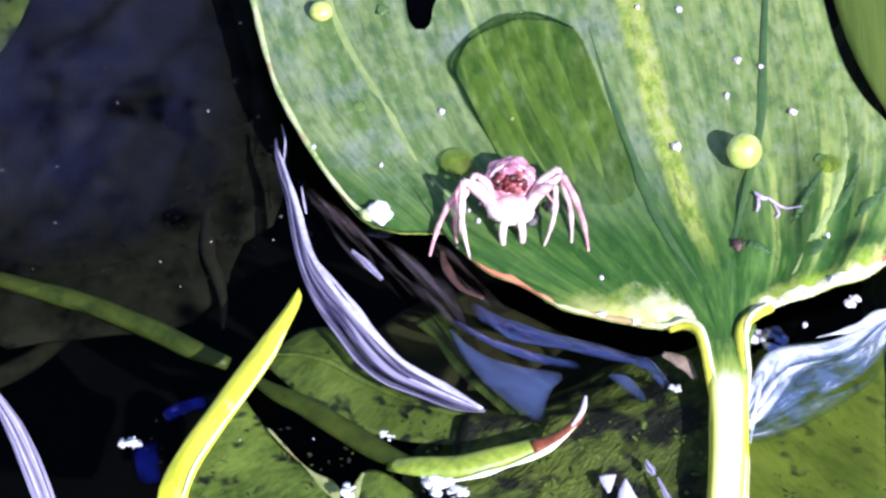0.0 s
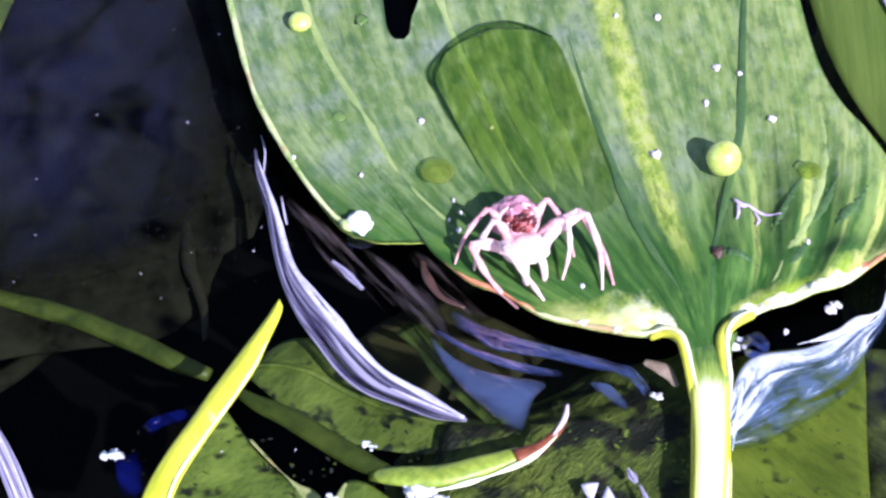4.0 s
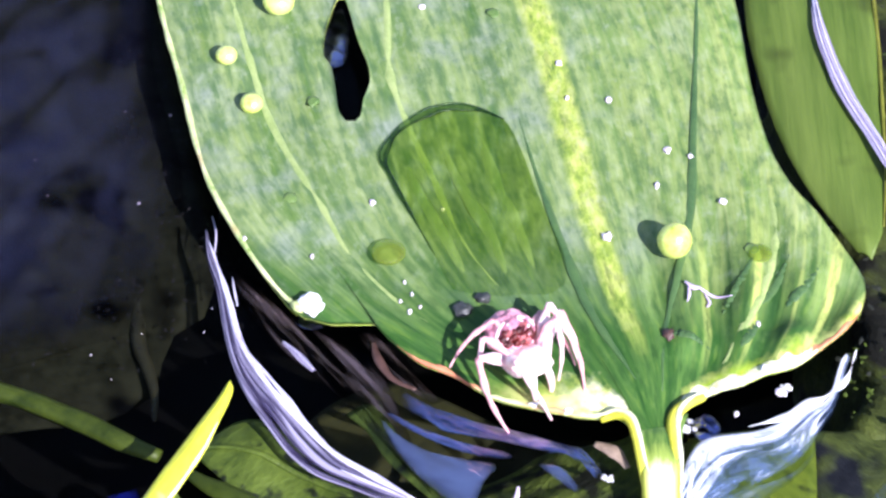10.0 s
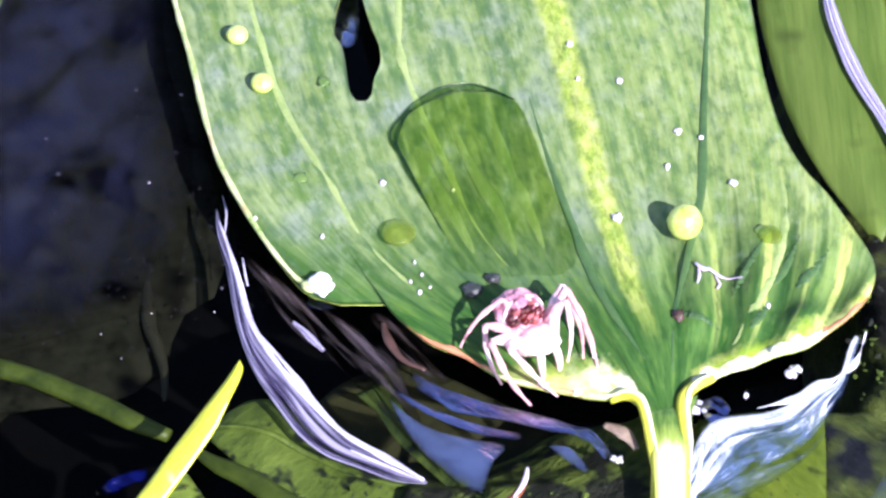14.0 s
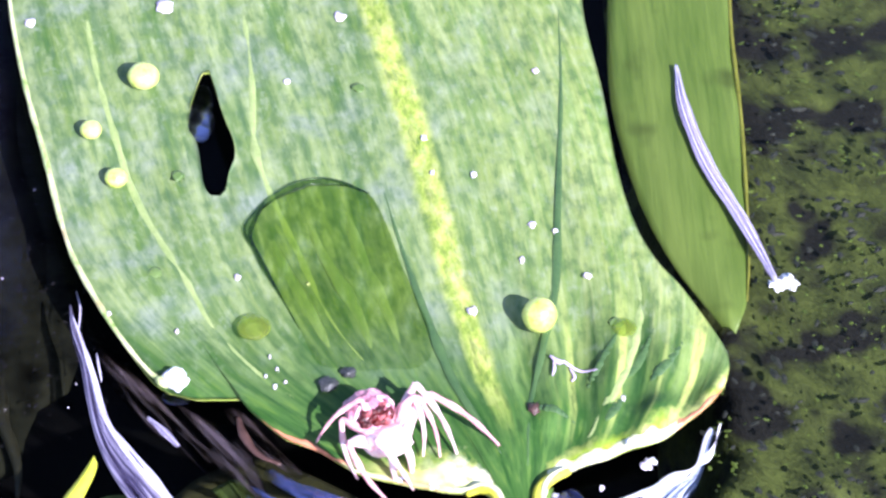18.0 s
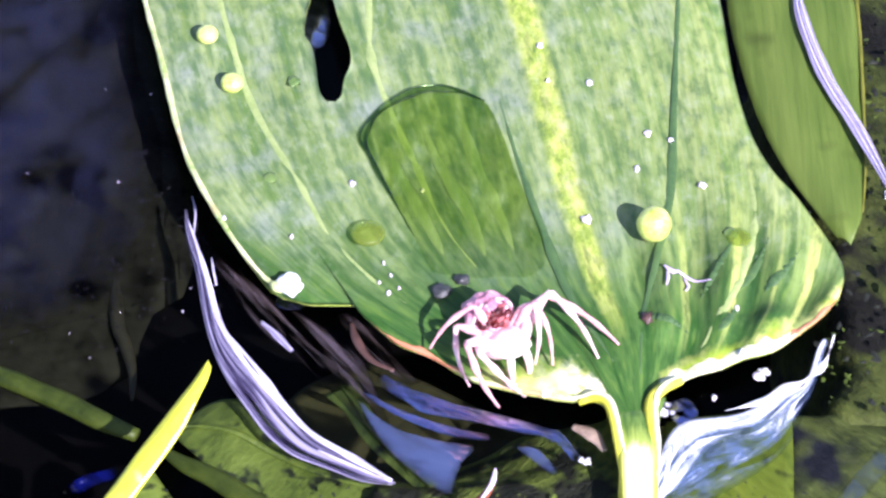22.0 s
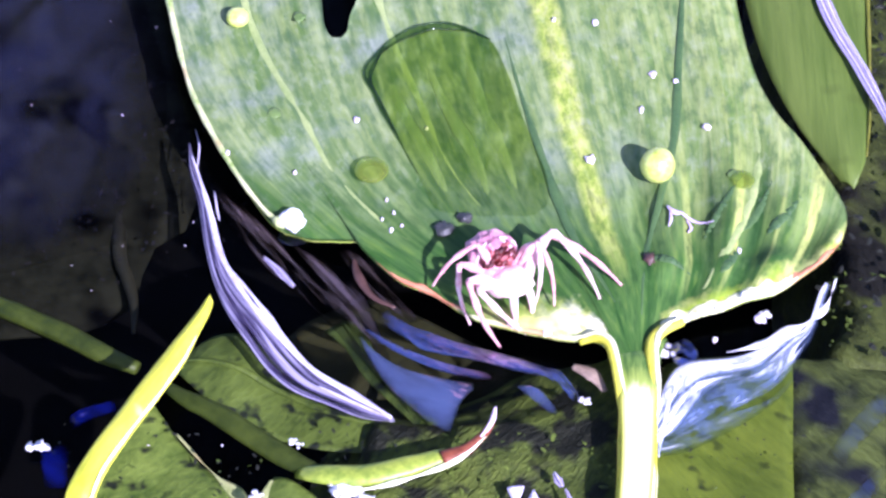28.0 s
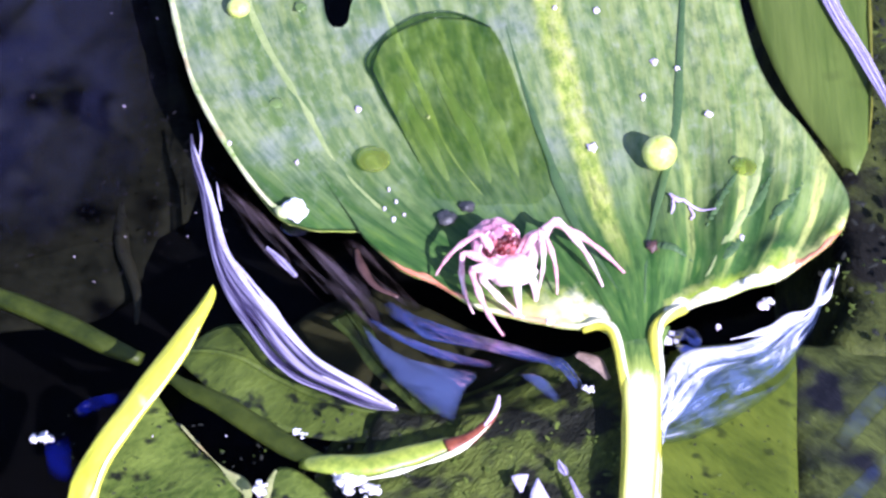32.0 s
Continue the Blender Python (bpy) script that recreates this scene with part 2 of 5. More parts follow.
M_GRASS = surface("grass_yellow", (0.46, 0.52, 0.01), (0.74, 0.71, 0.05), 160, 0.45, (1.5, 0.6, 1), spots=(0.86, 0.84, 0.4), spot_scale=260, spot_at=(0.66, 0.85), translucent=0.1, turn=0.5)
M_GRASS_GREEN = surface("grass_green", (0.12, 0.2, 0.02), (0.4, 0.46, 0.05), 200, 0.4, translucent=0.1)
M_GRASS_LIT = surface("grass_lit", (0.74, 0.76, 0.3), (0.93, 0.93, 0.74), 260, 0.35)
M_BROWN_TIP = surface("withered_tip", (0.08, 0.016, 0.008), (0.24, 0.07, 0.03), 500, 0.5, spec=0.3)
M_SUNK_STEM = surface("sunken_stem", (0.014, 0.03, 0.003), (0.085, 0.115, 0.014), 150, 0.5)
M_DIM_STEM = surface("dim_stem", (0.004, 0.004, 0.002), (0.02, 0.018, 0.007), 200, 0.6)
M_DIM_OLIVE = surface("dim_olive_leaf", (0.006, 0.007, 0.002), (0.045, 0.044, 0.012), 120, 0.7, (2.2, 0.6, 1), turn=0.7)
M_SUNK_LEAF = surface("sunken_leaf", (0.016, 0.038, 0.006), (0.14, 0.195, 0.033), 200, 0.5, (1.8, 0.7, 1), spots=(0.012, 0.018, 0.01), spot_scale=420, spot_at=(0.59, 0.67), bump=0.5, turn=0.7)
M_SUNK_BRIGHT = surface("sunken_bright_leaf", (0.03, 0.075, 0.007), (0.24, 0.32, 0.06), 170, 0.5, (1.5, 0.8, 1), spots=(0.015, 0.02, 0.012), spot_scale=420, spot_at=(0.58, 0.67), bump=0.6, turn=0.7)
M_SUNK_MID = surface("sunken_dull_leaf", (0.03, 0.065, 0.008), (0.15, 0.205, 0.04), 200, 0.5, spots=(0.012, 0.02, 0.008), spot_scale=300, spot_at=(0.5, 0.62), bump=0.6)
M_SUNK_SMOOTH = surface("sunken_smooth_leaf", (0.06, 0.1, 0.008), (0.17, 0.22, 0.022), 160, 0.5, (2.5, 0.6, 1), spots=(0.015, 0.025, 0.008), spot_scale=380, spot_at=(0.62, 0.74), bump=0.3, turn=-0.75)
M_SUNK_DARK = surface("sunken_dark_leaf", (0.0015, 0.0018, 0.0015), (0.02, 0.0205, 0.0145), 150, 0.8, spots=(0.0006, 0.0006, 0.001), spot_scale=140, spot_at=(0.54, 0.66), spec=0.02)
M_RIGHT_LEAF = surface("second_leaf", (0.075, 0.145, 0.018), (0.21, 0.29, 0.065), 45, 0.45, (5, 0.35, 1), spots=(0.07, 0.1, 0.02), spot_scale=160, spot_at=(0.6, 0.8))
M_RIM_OLIVE = surface("olive_rim", (0.16, 0.17, 0.02), (0.34, 0.34, 0.06), 300, 0.45)
M_ALGAE = surface("algae", (0.004, 0.009, 0.003), (0.1, 0.125, 0.026), 200, 0.7, (1.6, 0.7, 1), spots=(0.006, 0.005, 0.005), spot_scale=150, spot_at=(0.5, 0.62), bump=0.5, depth=0.0006, turn=-0.6)
M_ALGAE_GREEN = surface("bright_algae", (0.014, 0.034, 0.005), (0.17, 0.22, 0.035), 260, 0.7, (1.8, 0.7, 1), spots=(0.01, 0.012, 0.008), spot_scale=270, spot_at=(0.5, 0.6), bump=0.7, depth=0.0006, turn=0.7)
M_ALGAE_DARK = surface("dark_algae", (0.005, 0.012, 0.003), (0.13, 0.165, 0.04), 170, 0.7, (2.2, 0.6, 1), spots=(0.006, 0.007, 0.02), spot_scale=150, spot_at=(0.48, 0.6), bump=0.5, depth=0.0006, turn=-0.7)
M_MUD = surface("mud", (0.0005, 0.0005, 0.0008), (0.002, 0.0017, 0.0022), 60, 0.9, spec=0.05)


def streaked(name, pale, dull, open_at, across, along, coords="UV", stretch=None, turn=0.0):
    """Pale dead tissue or scum in lengthwise streaks; between the streaks it is thin and lets the water show."""
    n = Nodes(name)
    c = n.add("TexCoord").outputs[coords]
    r = n.add("Mapping", {"Vector": c, "Rotation": (0, 0, turn)})
    m = n.add("Mapping", {"Vector": r.outputs[0], "Scale": (across, along, across)})
    s = n.add("TexNoise", {"Vector": m.outputs[0], "Scale": 1.0, "Detail": 3.0, "Roughness": 0.65, "Distortion": 0.2}).outputs["Fac"]
    col = n.mix(n.ramp(s, 0.45, 0.62), dull, pale)
    p = n.add("BsdfPrincipled", {"Base Color": col, "Roughness": 0.3, "Specular IOR Level": 0.6, "Normal": n.bump(s, 0.5, 0.0003)})
    fac = n.ramp(s, open_at - 0.09, open_at + 0.11)
    if coords == "Object":
        fac = n.add("Math", {0: fac, 1: n.thin_edge(n.noise(260, 4, 0.7))}, operation="MULTIPLY").outputs[0]
    return n.done(n.add("MixShader", {0: fac, 1: n.add("BsdfTransparent", {"Color": (0.8, 0.8, 0.85)}).outputs[0], 2: p.outputs[0]}).outputs[0])


M_STRAW = streaked("bleached_reed", (0.6, 0.55, 0.7), (0.2, 0.16, 0.27), 0.41, 4.5, 1.2)
M_STRAW_WIDE = streaked("wide_bleached_reed", (0.36, 0.33, 0.44), (0.07, 0.055, 0.12), 0.45, 5.0, 2.0)
M_FIBRE = surface("reed_fibre", (0.34, 0.3, 0.44), (0.7, 0.66, 0.8), 240, 0.35, (1, 1, 1))


def sky_streak_material():
    """Sky reflection painted in long streaks: white along its upper edge, blue further out, thinning to nothing."""
    n = Nodes("painted_sky_streaks")
    uv = n.add("TexCoord").outputs["UV"]
    m = n.add("Mapping", {"Vector": uv, "Scale": (3.6, 2.4, 1)})
    st = n.add("TexNoise", {"Vector": m.outputs[0], "Scale": 1.0, "Detail": 5.0, "Roughness": 0.6, "Distortion": 1.2}).outputs["Fac"]
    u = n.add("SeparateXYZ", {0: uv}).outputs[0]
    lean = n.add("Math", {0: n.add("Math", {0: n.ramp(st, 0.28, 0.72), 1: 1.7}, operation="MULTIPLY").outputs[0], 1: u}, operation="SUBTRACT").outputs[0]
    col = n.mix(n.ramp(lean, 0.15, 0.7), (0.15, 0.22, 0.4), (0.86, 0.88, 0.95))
    p = n.add("BsdfPrincipled", {"Base Color": col, "Roughness": 0.3, "Specular IOR Level": 0.6, "Normal": n.bump(st, 0.4, 0.0003)})
    fade = n.add("Math", {0: n.ramp(u, 0.0, 0.05), 1: n.ramp(u, 1.0, 0.6)}, operation="MULTIPLY").outputs[0]
    holes = n.ramp(n.noise(420, 5, 0.7), 0.3, 0.62)
    thick = n.add("Math", {0: n.ramp(lean, -0.1, 0.6), 1: holes}, operation="MAXIMUM").outputs[0]
    fade = n.add("Math", {0: fade, 1: n.add("MapRange", {"Value": holes, "To Min": 0.5, "To Max": 1.0}).outputs[0]}, operation="MULTIPLY").outputs[0]
    fac = n.add("Math", {0: n.add("Math", {0: thick, 1: n.ramp(lean, -0.3, 0.5)}, operation="MULTIPLY").outputs[0], 1: fade}, operation="MULTIPLY").outputs[0]
    return n.done(n.add("MixShader", {0: fac, 1: n.add("BsdfTransparent", {"Color": (0.85, 0.88, 0.92)}).outputs[0], 2: p.outputs[0]}).outputs[0])


M_SKY_STREAKS = sky_streak_material()
M_MURK = streaked("brown_scum", (0.065, 0.048, 0.052), (0.028, 0.022, 0.01), 0.57, 70, 900, "Object", turn=0.95)


def channel_material():
    """The funnel at the stalk: leaf green above, running out raggedly into cream white with yellow edges."""
    n = Nodes("stalk_funnel")
    x = n.add("SeparateXYZ", {0: n.add("TexCoord").outputs["UV"]})
    streak = n.noise(700, 4, 0.65, (2.5, 0.3, 1))
    ragged = n.add("Math", {0: x.outputs[1], 1: n.add("Math", {0: streak, 1: 0.18}, operation="MULTIPLY").outputs[0]}, operation="ADD").outputs[0]
    centre = n.add("Math", {0: n.add("Math", {0: x.outputs[0], 1: 0.5}, operation="SUBTRACT").outputs[0]}, operation="ABSOLUTE").outputs[0]
    white = n.mix(n.ramp(centre, 0.24, 0.46), (0.92, 0.9, 0.66), (0.62, 0.64, 0.06))
    col = n.mix(n.ramp(ragged, 0.25, 0.345), n.mix(n.ramp(streak, 0.4, 0.62), (0.06, 0.14, 0.02), (0.17, 0.28, 0.05)), (0.38, 0.48, 0.08))
    col = n.mix(n.ramp(ragged, 0.335, 0.41), col, white)
    p = n.add("BsdfPrincipled", {"Base Color": col, "Roughness": 0.4, "Normal": n.bump(streak, 0.3, 0.0002)})
    t = n.add("BsdfTranslucent", {"Color": col})
    return n.done(n.add("MixShader", {0: 0.15, 1: p.outputs[0], 2: t.outputs[0]}).outputs[0])


M_CHANNEL = channel_material()
M_DEAD = surface("dead_leaf", (0.03, 0.014, 0.01), (0.09, 0.045, 0.034), 300, 0.5)
M_PALE_DEAD = surface("faded_leaf", (0.12, 0.08, 0.05), (0.34, 0.25, 0.18), 300, 0.5)
M_FOAM = surface("foam", (0.8, 0.8, 0.85), (0.95, 0.95, 0.97), 900, 0.3, bump=0.8)
M_SPECK = surface("pale_speck", (0.55, 0.4, 0.52), (0.8, 0.73, 0.8), 700, 0.4)
M_HUSK = surface("husk", (0.3, 0.2, 0.36), (0.62, 0.5, 0.68), 900, 0.35)
M_PIT = surface("dark_crumb", (0.015, 0.02, 0.015), (0.05, 0.05, 0.05), 800, 0.4)
M_BEAD = surface("drop_bead", (0.42, 0.52, 0.03), (0.74, 0.8, 0.24), 300, 0.2, bump=0.0, transmission=0.2, spec=1.0, sheen=1.0)
M_WATER = clear("water", (0.74, 0.75, 0.66), 0.02, gloss=0.12, bump_scale=90, strength=0.05)
M_FILM = clear("wet_film", (0.62, 0.72, 0.36), 0.14, gloss=1.6, bump_scale=160, strength=0.5, stretch=(2.2, 0.8, 1), thin_end=True)
M_EDGE = clear("water_edge", (0.5, 0.6, 0.36), 0.08, gloss=2.0)
M_DROP = clear("clear_drop", (0.66, 0.76, 0.42), 0.04, gloss=2.0, body=(0.42, 0.5, 0.06), body_amount=0.16)
M_SKIN = film_material("sky_film", 0.95, (0.62, 0.6, 0.85), 0.12, 230, (0.7, 3.2, 1), 0.5, 0.3)
M_BAND = film_material("ragged_sky_film", 0.8, (0.62, 0.56, 0.9), 0.16, 640, (0.5, 2.0, 1), 0.5, 0.0)
M_CALM = film_material("calm_sky_film", 0.9, (0.86, 0.77, 0.92), 0.14, 120, (0.9, 3, 1), 0.5, 0.4)
M_HAZE = film_material("haze_film", 0.045, (0.86, 0.72, 1.0), 0.4, 130, (1.6, 0.8, 1), 0.35, 0.1)
M_GLINT = film_material("glint_film", 0.9, (0.55, 0.55, 1.0), 0.1, 330, (1, 2, 1), 0.5, 0.0)
M_BLUE = film_material("blue_film", 0.22, (0.12, 0.12, 0.9), 0.15, 260, (1, 2, 1), 0.5, 0.1)
M_DULL = film_material("dull_film", 0.14, (0.8, 0.82, 1.0), 0.15, 200, (0.8, 2.5, 1), 0.9, 0.0)
M_SPIDER = surface("spider_pale", (0.8, 0.38, 0.4), (0.96, 0.82, 0.79), 520, 0.4, (1, 0.4, 0.4), translucent=0.1)
M_SPIDER_LEG = surface("spider_leg", (0.66, 0.18, 0.24), (0.96, 0.76, 0.74), 560, 0.4, (1, 0.3, 0.3), translucent=0.1, bump=0.5)
M_SPIDER_PINK = surface("spider_pink", (0.4, 0.05, 0.09), (0.92, 0.54, 0.55), 620, 0.4, (1, 0.12, 0.12), translucent=0.1, bump=0.5)
M_ABDOMEN = surface("spider_belly", (0.28, 0.05, 0.1), (0.84, 0.44, 0.52), 520, 0.45, (1, 0.5, 1), spots=(0.12, 0.015, 0.04), spot_scale=620, spot_at=(0.58, 0.68), bump=0.6)
M_SPIDER_ROSE = surface("spider_rose", (0.14, 0.02, 0.025), (0.42, 0.12, 0.12), 600, 0.45)
M_SPIDER_RED = surface("spider_red", (0.003, 0.0005, 0.002), (0.13, 0.006, 0.004), 560, 0.5)


# ---------------------------------------------------------------- shapes
def spline(points, count):
    """A smooth curve through the points, sampled evenly."""
    p = [Vector(q) for q in points]
    p = [p[0] * 2 - p[1], *p, p[-1] * 2 - p[-2]]
    dense = []
    for i in range(1, len(p) - 2):
        for k in range(24):
            t = k / 24
            a, b, c, d = p[i - 1:i + 3]
            dense.append(0.5 * (2 * b + (c - a) * t + (2 * a - 5 * b + 4 * c - d) * t * t + (3 * b - a - 3 * c + d) * t ** 3))
    dense.append(p[-2])
    run = [0.0]
    for a, b in zip(dense, dense[1:]):
        run.append(run[-1] + (b - a).length)
    out, j = [], 0
    for k in range(count):
        s = run[-1] * k / (count - 1)
        while j < len(run) - 2 and run[j + 1] < s:
            j += 1
        f = (s - run[j]) / max(1e-9, run[j + 1] - run[j])
        out.append(dense[j].lerp(dense[j + 1], min(1, f)))
    return out


def lerp_list(values, f):
    """The value of an evenly spaced list at f from 0 to 1."""
    x = f * (len(values) - 1)
    i = min(int(x), len(values) - 2)
    return values[i] + (values[i + 1] - values[i]) * (x - i)


def tube(path, radii, flat=1.0, sides=10, count=24, wobble=0.0, grooves=0):
    """A tapering stalk or strip along a path in millimetres; flat squeezes it upright, grooves score it lengthwise."""
    bm = bmesh.new()
    pts = spline([Vector(p) for p in path], count)
    rings = []
    for i, p in enumerate(pts):
        d = (pts[min(i + 1, count - 1)] - pts[max(i - 1, 0)]).normalized()
        side = d.cross(Vector((0, 0, 1)))
        side = side.normalized() if side.length > 1e-4 else Vector((1, 0, 0))
        up = side.cross(d)
        r = lerp_list(radii, i / (count - 1))
        r *= 1 + wobble * noise.noise(p * 0.35)
        ring = []
        for k in range(sides):
            a = 2 * math.pi * k / sides
            g = 1 + (0.35 * math.cos(grooves * a * 2) if grooves else 0)
            ring.append(bm.verts.new((p + side * (math.cos(a) * r) + up * (math.sin(a) * r * flat * g)) * MM))
        rings.append(ring)
    uv = bm.loops.layers.uv.new("grain")
    for i, (a, b) in enumerate(zip(rings, rings[1:])):
        for k in range(sides):
            f = bm.faces.new((a[k], a[(k + 1) % sides], b[(k + 1) % sides], b[k]))
            for loop, (du, dv) in zip(f.loops, ((0, 0), (1, 0), (1, 1), (0, 1))):
                across = 2 * math.pi * (k + du) / sides
                loop[uv].uv = (math.cos(across), (i + dv) / count)
    bm.faces.new(rings[0][::-1])
    bm.faces.new(rings[-1])
    return bm


def level(points, z):
    """Plan points lifted to one height, or to heights that change evenly along them."""
    zs = z if isinstance(z, (list, tuple)) else [z, z]
    return [(x, y, lerp_list(zs, i / max(1, len(points) - 1))) for i, (x, y) in enumerate(points)]


def sheet(left, right, z, thick=0.35, bulge=0.6, rows=26, cols=12, ripple=0.25):
    """A leaf lofted between its two margins, with thickness, an arch and a gentle ripple."""
    bm = bmesh.new()
    a, b = spline([Vector((*p, 0)) for p in left], rows), spline([Vector((*p, 0)) for p in right], rows)
    zs = z if isinstance(z, (list, tuple)) else [z, z]
    layers = []
    for low in (0, 1):
        grid = []
        for i in range(rows):
            line = []
            for j in range(cols):
                s = j / (cols - 1)
                p = a[i].lerp(b[i], s)
                edge = 0.2 + 0.8 * (math.sin(math.pi * s) ** 0.5 if 0 < s < 1 else 0)
                p.z = lerp_list(zs, i / (rows - 1)) + bulge * math.sin(math.pi * s) + ripple * noise.noise(p * 0.12) - low * thick * edge
                line.append(bm.verts.new(p * MM))
            grid.append(line)
        layers.append(grid)
    top, low = layers
    uv = bm.loops.layers.uv.new("sheet")
    place = {v: (j / (cols - 1), i / (rows - 1)) for g in layers for i, line in enumerate(g) for j, v in enumerate(line)}
    for i in range(rows - 1):
        for j in range(cols - 1):
            bm.faces.new((top[i][j], top[i][j + 1], top[i + 1][j + 1], top[i + 1][j]))
            bm.faces.new((low[i][j], low[i + 1][j], low[i + 1][j + 1], low[i][j + 1]))
        bm.faces.new((top[i][0], top[i + 1][0], low[i + 1][0], low[i][0]))
        bm.faces.new((top[i][-1], low[i][-1], low[i + 1][-1], top[i + 1][-1]))
    for j in range(cols - 1):
        bm.faces.new((top[0][j], low[0][j], low[0][j + 1], top[0][j + 1]))
        bm.faces.new((top[-1][j], top[-1][j + 1], low[-1][j + 1], low[-1][j]))
    bmesh.ops.recalc_face_normals(bm, faces=bm.faces)
    for f in bm.faces:
        for loop in f.loops:
            loop[uv].uv = place[loop.vert]
    return bm


def blob(size, centre=(0, 0, 0), lump=0.0, freq=1.0, segs=16, floor=None):
    """A rounded body in millimetres, uneven by lump; floor cuts it flat below."""
    bm = bmesh.new()
    bmesh.ops.create_uvsphere(bm, u_segments=segs, v_segments=max(6, segs * 2 // 3), radius=1)
    for v in bm.verts:
        k = 1 + lump * noise.noise(v.co * freq + Vector(centre) * 0.37)
        c = Vector((v.co.x * size[0], v.co.y * size[1], v.co.z * size[2])) * k + Vector(centre)
        if floor is not None:
            c.z = max(c.z, floor)
        v.co = c * MM
    return bm


def mesh_of(name, bm, material):
    me = bpy.data.meshes.new(name)
    bm.to_mesh(me)
    bm.free()
    me.materials.append(material)
    me.polygons.foreach_set("use_smooth", [True] * len(me.polygons))
    return me


def thing(name, x, y, z, label, category, group="", kind=""):
    """An Empty at the base of a thing, given in millimetres."""
    ob = new(name)
    ob.empty_display_size = 0.002
    ob.location = Vector((x, y, z)) * MM
    return tagged(ob, label, category, group, kind)


def part(name, bm, material, parent, label=""):
    """One mesh under a thing or part; its mesh is in world millimetres."""
    ob = new(name, mesh_of(name, bm, material))
    ob.parent = parent
    if parent.type == "EMPTY":
        ob.matrix_parent_inverse = Matrix.Translation(-parent.location)
    return tagged(ob, label)


def single(name, bm, material, label, category, group="", kind=""):
    """A thing of one mesh."""
    return tagged(new(name, mesh_of(name, bm, material)), label, category, group, kind)


# ---------------------------------------------------------------- the water, the bed and the growth on it
def spread(fine, step, far):
    """Even steps in the middle, ever wider ones towards the far edge."""
    a = [i * step for i in range(int(fine / step) + 1)]
    while a[-1] < far:
        a.append(a[-1] * 1.4)
    return [-v for v in a[:0:-1]] + a


def field(name, height, xs, ys, material, label, category, kind="structure"):
    bm = bmesh.new()
    grid = [[bm.verts.new((x * MM, y * MM, height(x, y) * MM)) for x in xs] for y in ys]
    for a, b in zip(grid, grid[1:]):
        for j in range(len(xs) - 1):
            bm.faces.new((a[j], a[j + 1], b[j + 1], b[j]))
    return single(name, bm, material, label, category, kind=kind)


def water_height(x, y):
    near = math.exp(-(x * x + y * y) / 90 ** 2)
    return near * 0.25 * noise.noise(Vector((x * 0.06, y * 0.06, 1.0)))


def bed_height(x, y):
    return -38 + 6 * noise.noise(Vector((x * 0.02, y * 0.02, 5.0)))


STEPS = spread(100, 2.5, 30000)
field("water", water_height, STEPS, STEPS, M_WATER, "still dark pond water with a mirror-like surface", "water")
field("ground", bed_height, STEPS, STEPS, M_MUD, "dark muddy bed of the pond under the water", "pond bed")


def algae_height(x, y):
    v = Vector((x * 0.16, y * 0.16, 2.0))
    sink = 0.9 * max(0.0, y + 30) * min(1.0, max(0.0, (18 - x) / 16)) if x < 40 else 0
    shoal = 3.2 * max(0.0, min(1.0, (21.5 - x) / 2, (x + 9) / 5)) if x < 40 else 0
    return -4.6 + shoal - sink + 0.6 * noise.noise(v * 0.5) + 0.4 * noise.noise(v * 2.2) + 0.2 * noise.noise(v * 5)


def shelve(x, y, x0, x1, y0, y1, slope=6):
    """How far the mat sinks towards its ragged edge."""
    d = min(x - x0, x1 - x, y - y0, y1 - y) + 3 * noise.noise(Vector((x * 0.15, y * 0.15, 9)))
    return 20 * max(0.0, 1 - max(0, d) / slope) ** 2


def algae(name, x0, x1, y0, y1, drop, label, material=M_ALGAE):
    xs = [x0 + (x1 - x0) * i / 110 for i in range(111)]
    ys = [y0 + (y1 - y0) * i / 110 for i in range(111)]
    return field(name, lambda x, y: algae_height(x, y) - drop - shelve(x, y, x0, x1, y0, y1), xs, ys, material, label, "algae", "stuff")


algae("algae_mat", 36, 130, -24, 130, 0, "mottled dark green algae mat just under the water")
algae("algae_mat", 29, 130, -105, -14, 0, "murky blackish-green algae mat under the water", M_ALGAE_DARK)
algae("algae_mat", -11, 37, -105, -15, 0.0, "mottled green algae mat under clear water beside the stalk", M_ALGAE_GREEN)


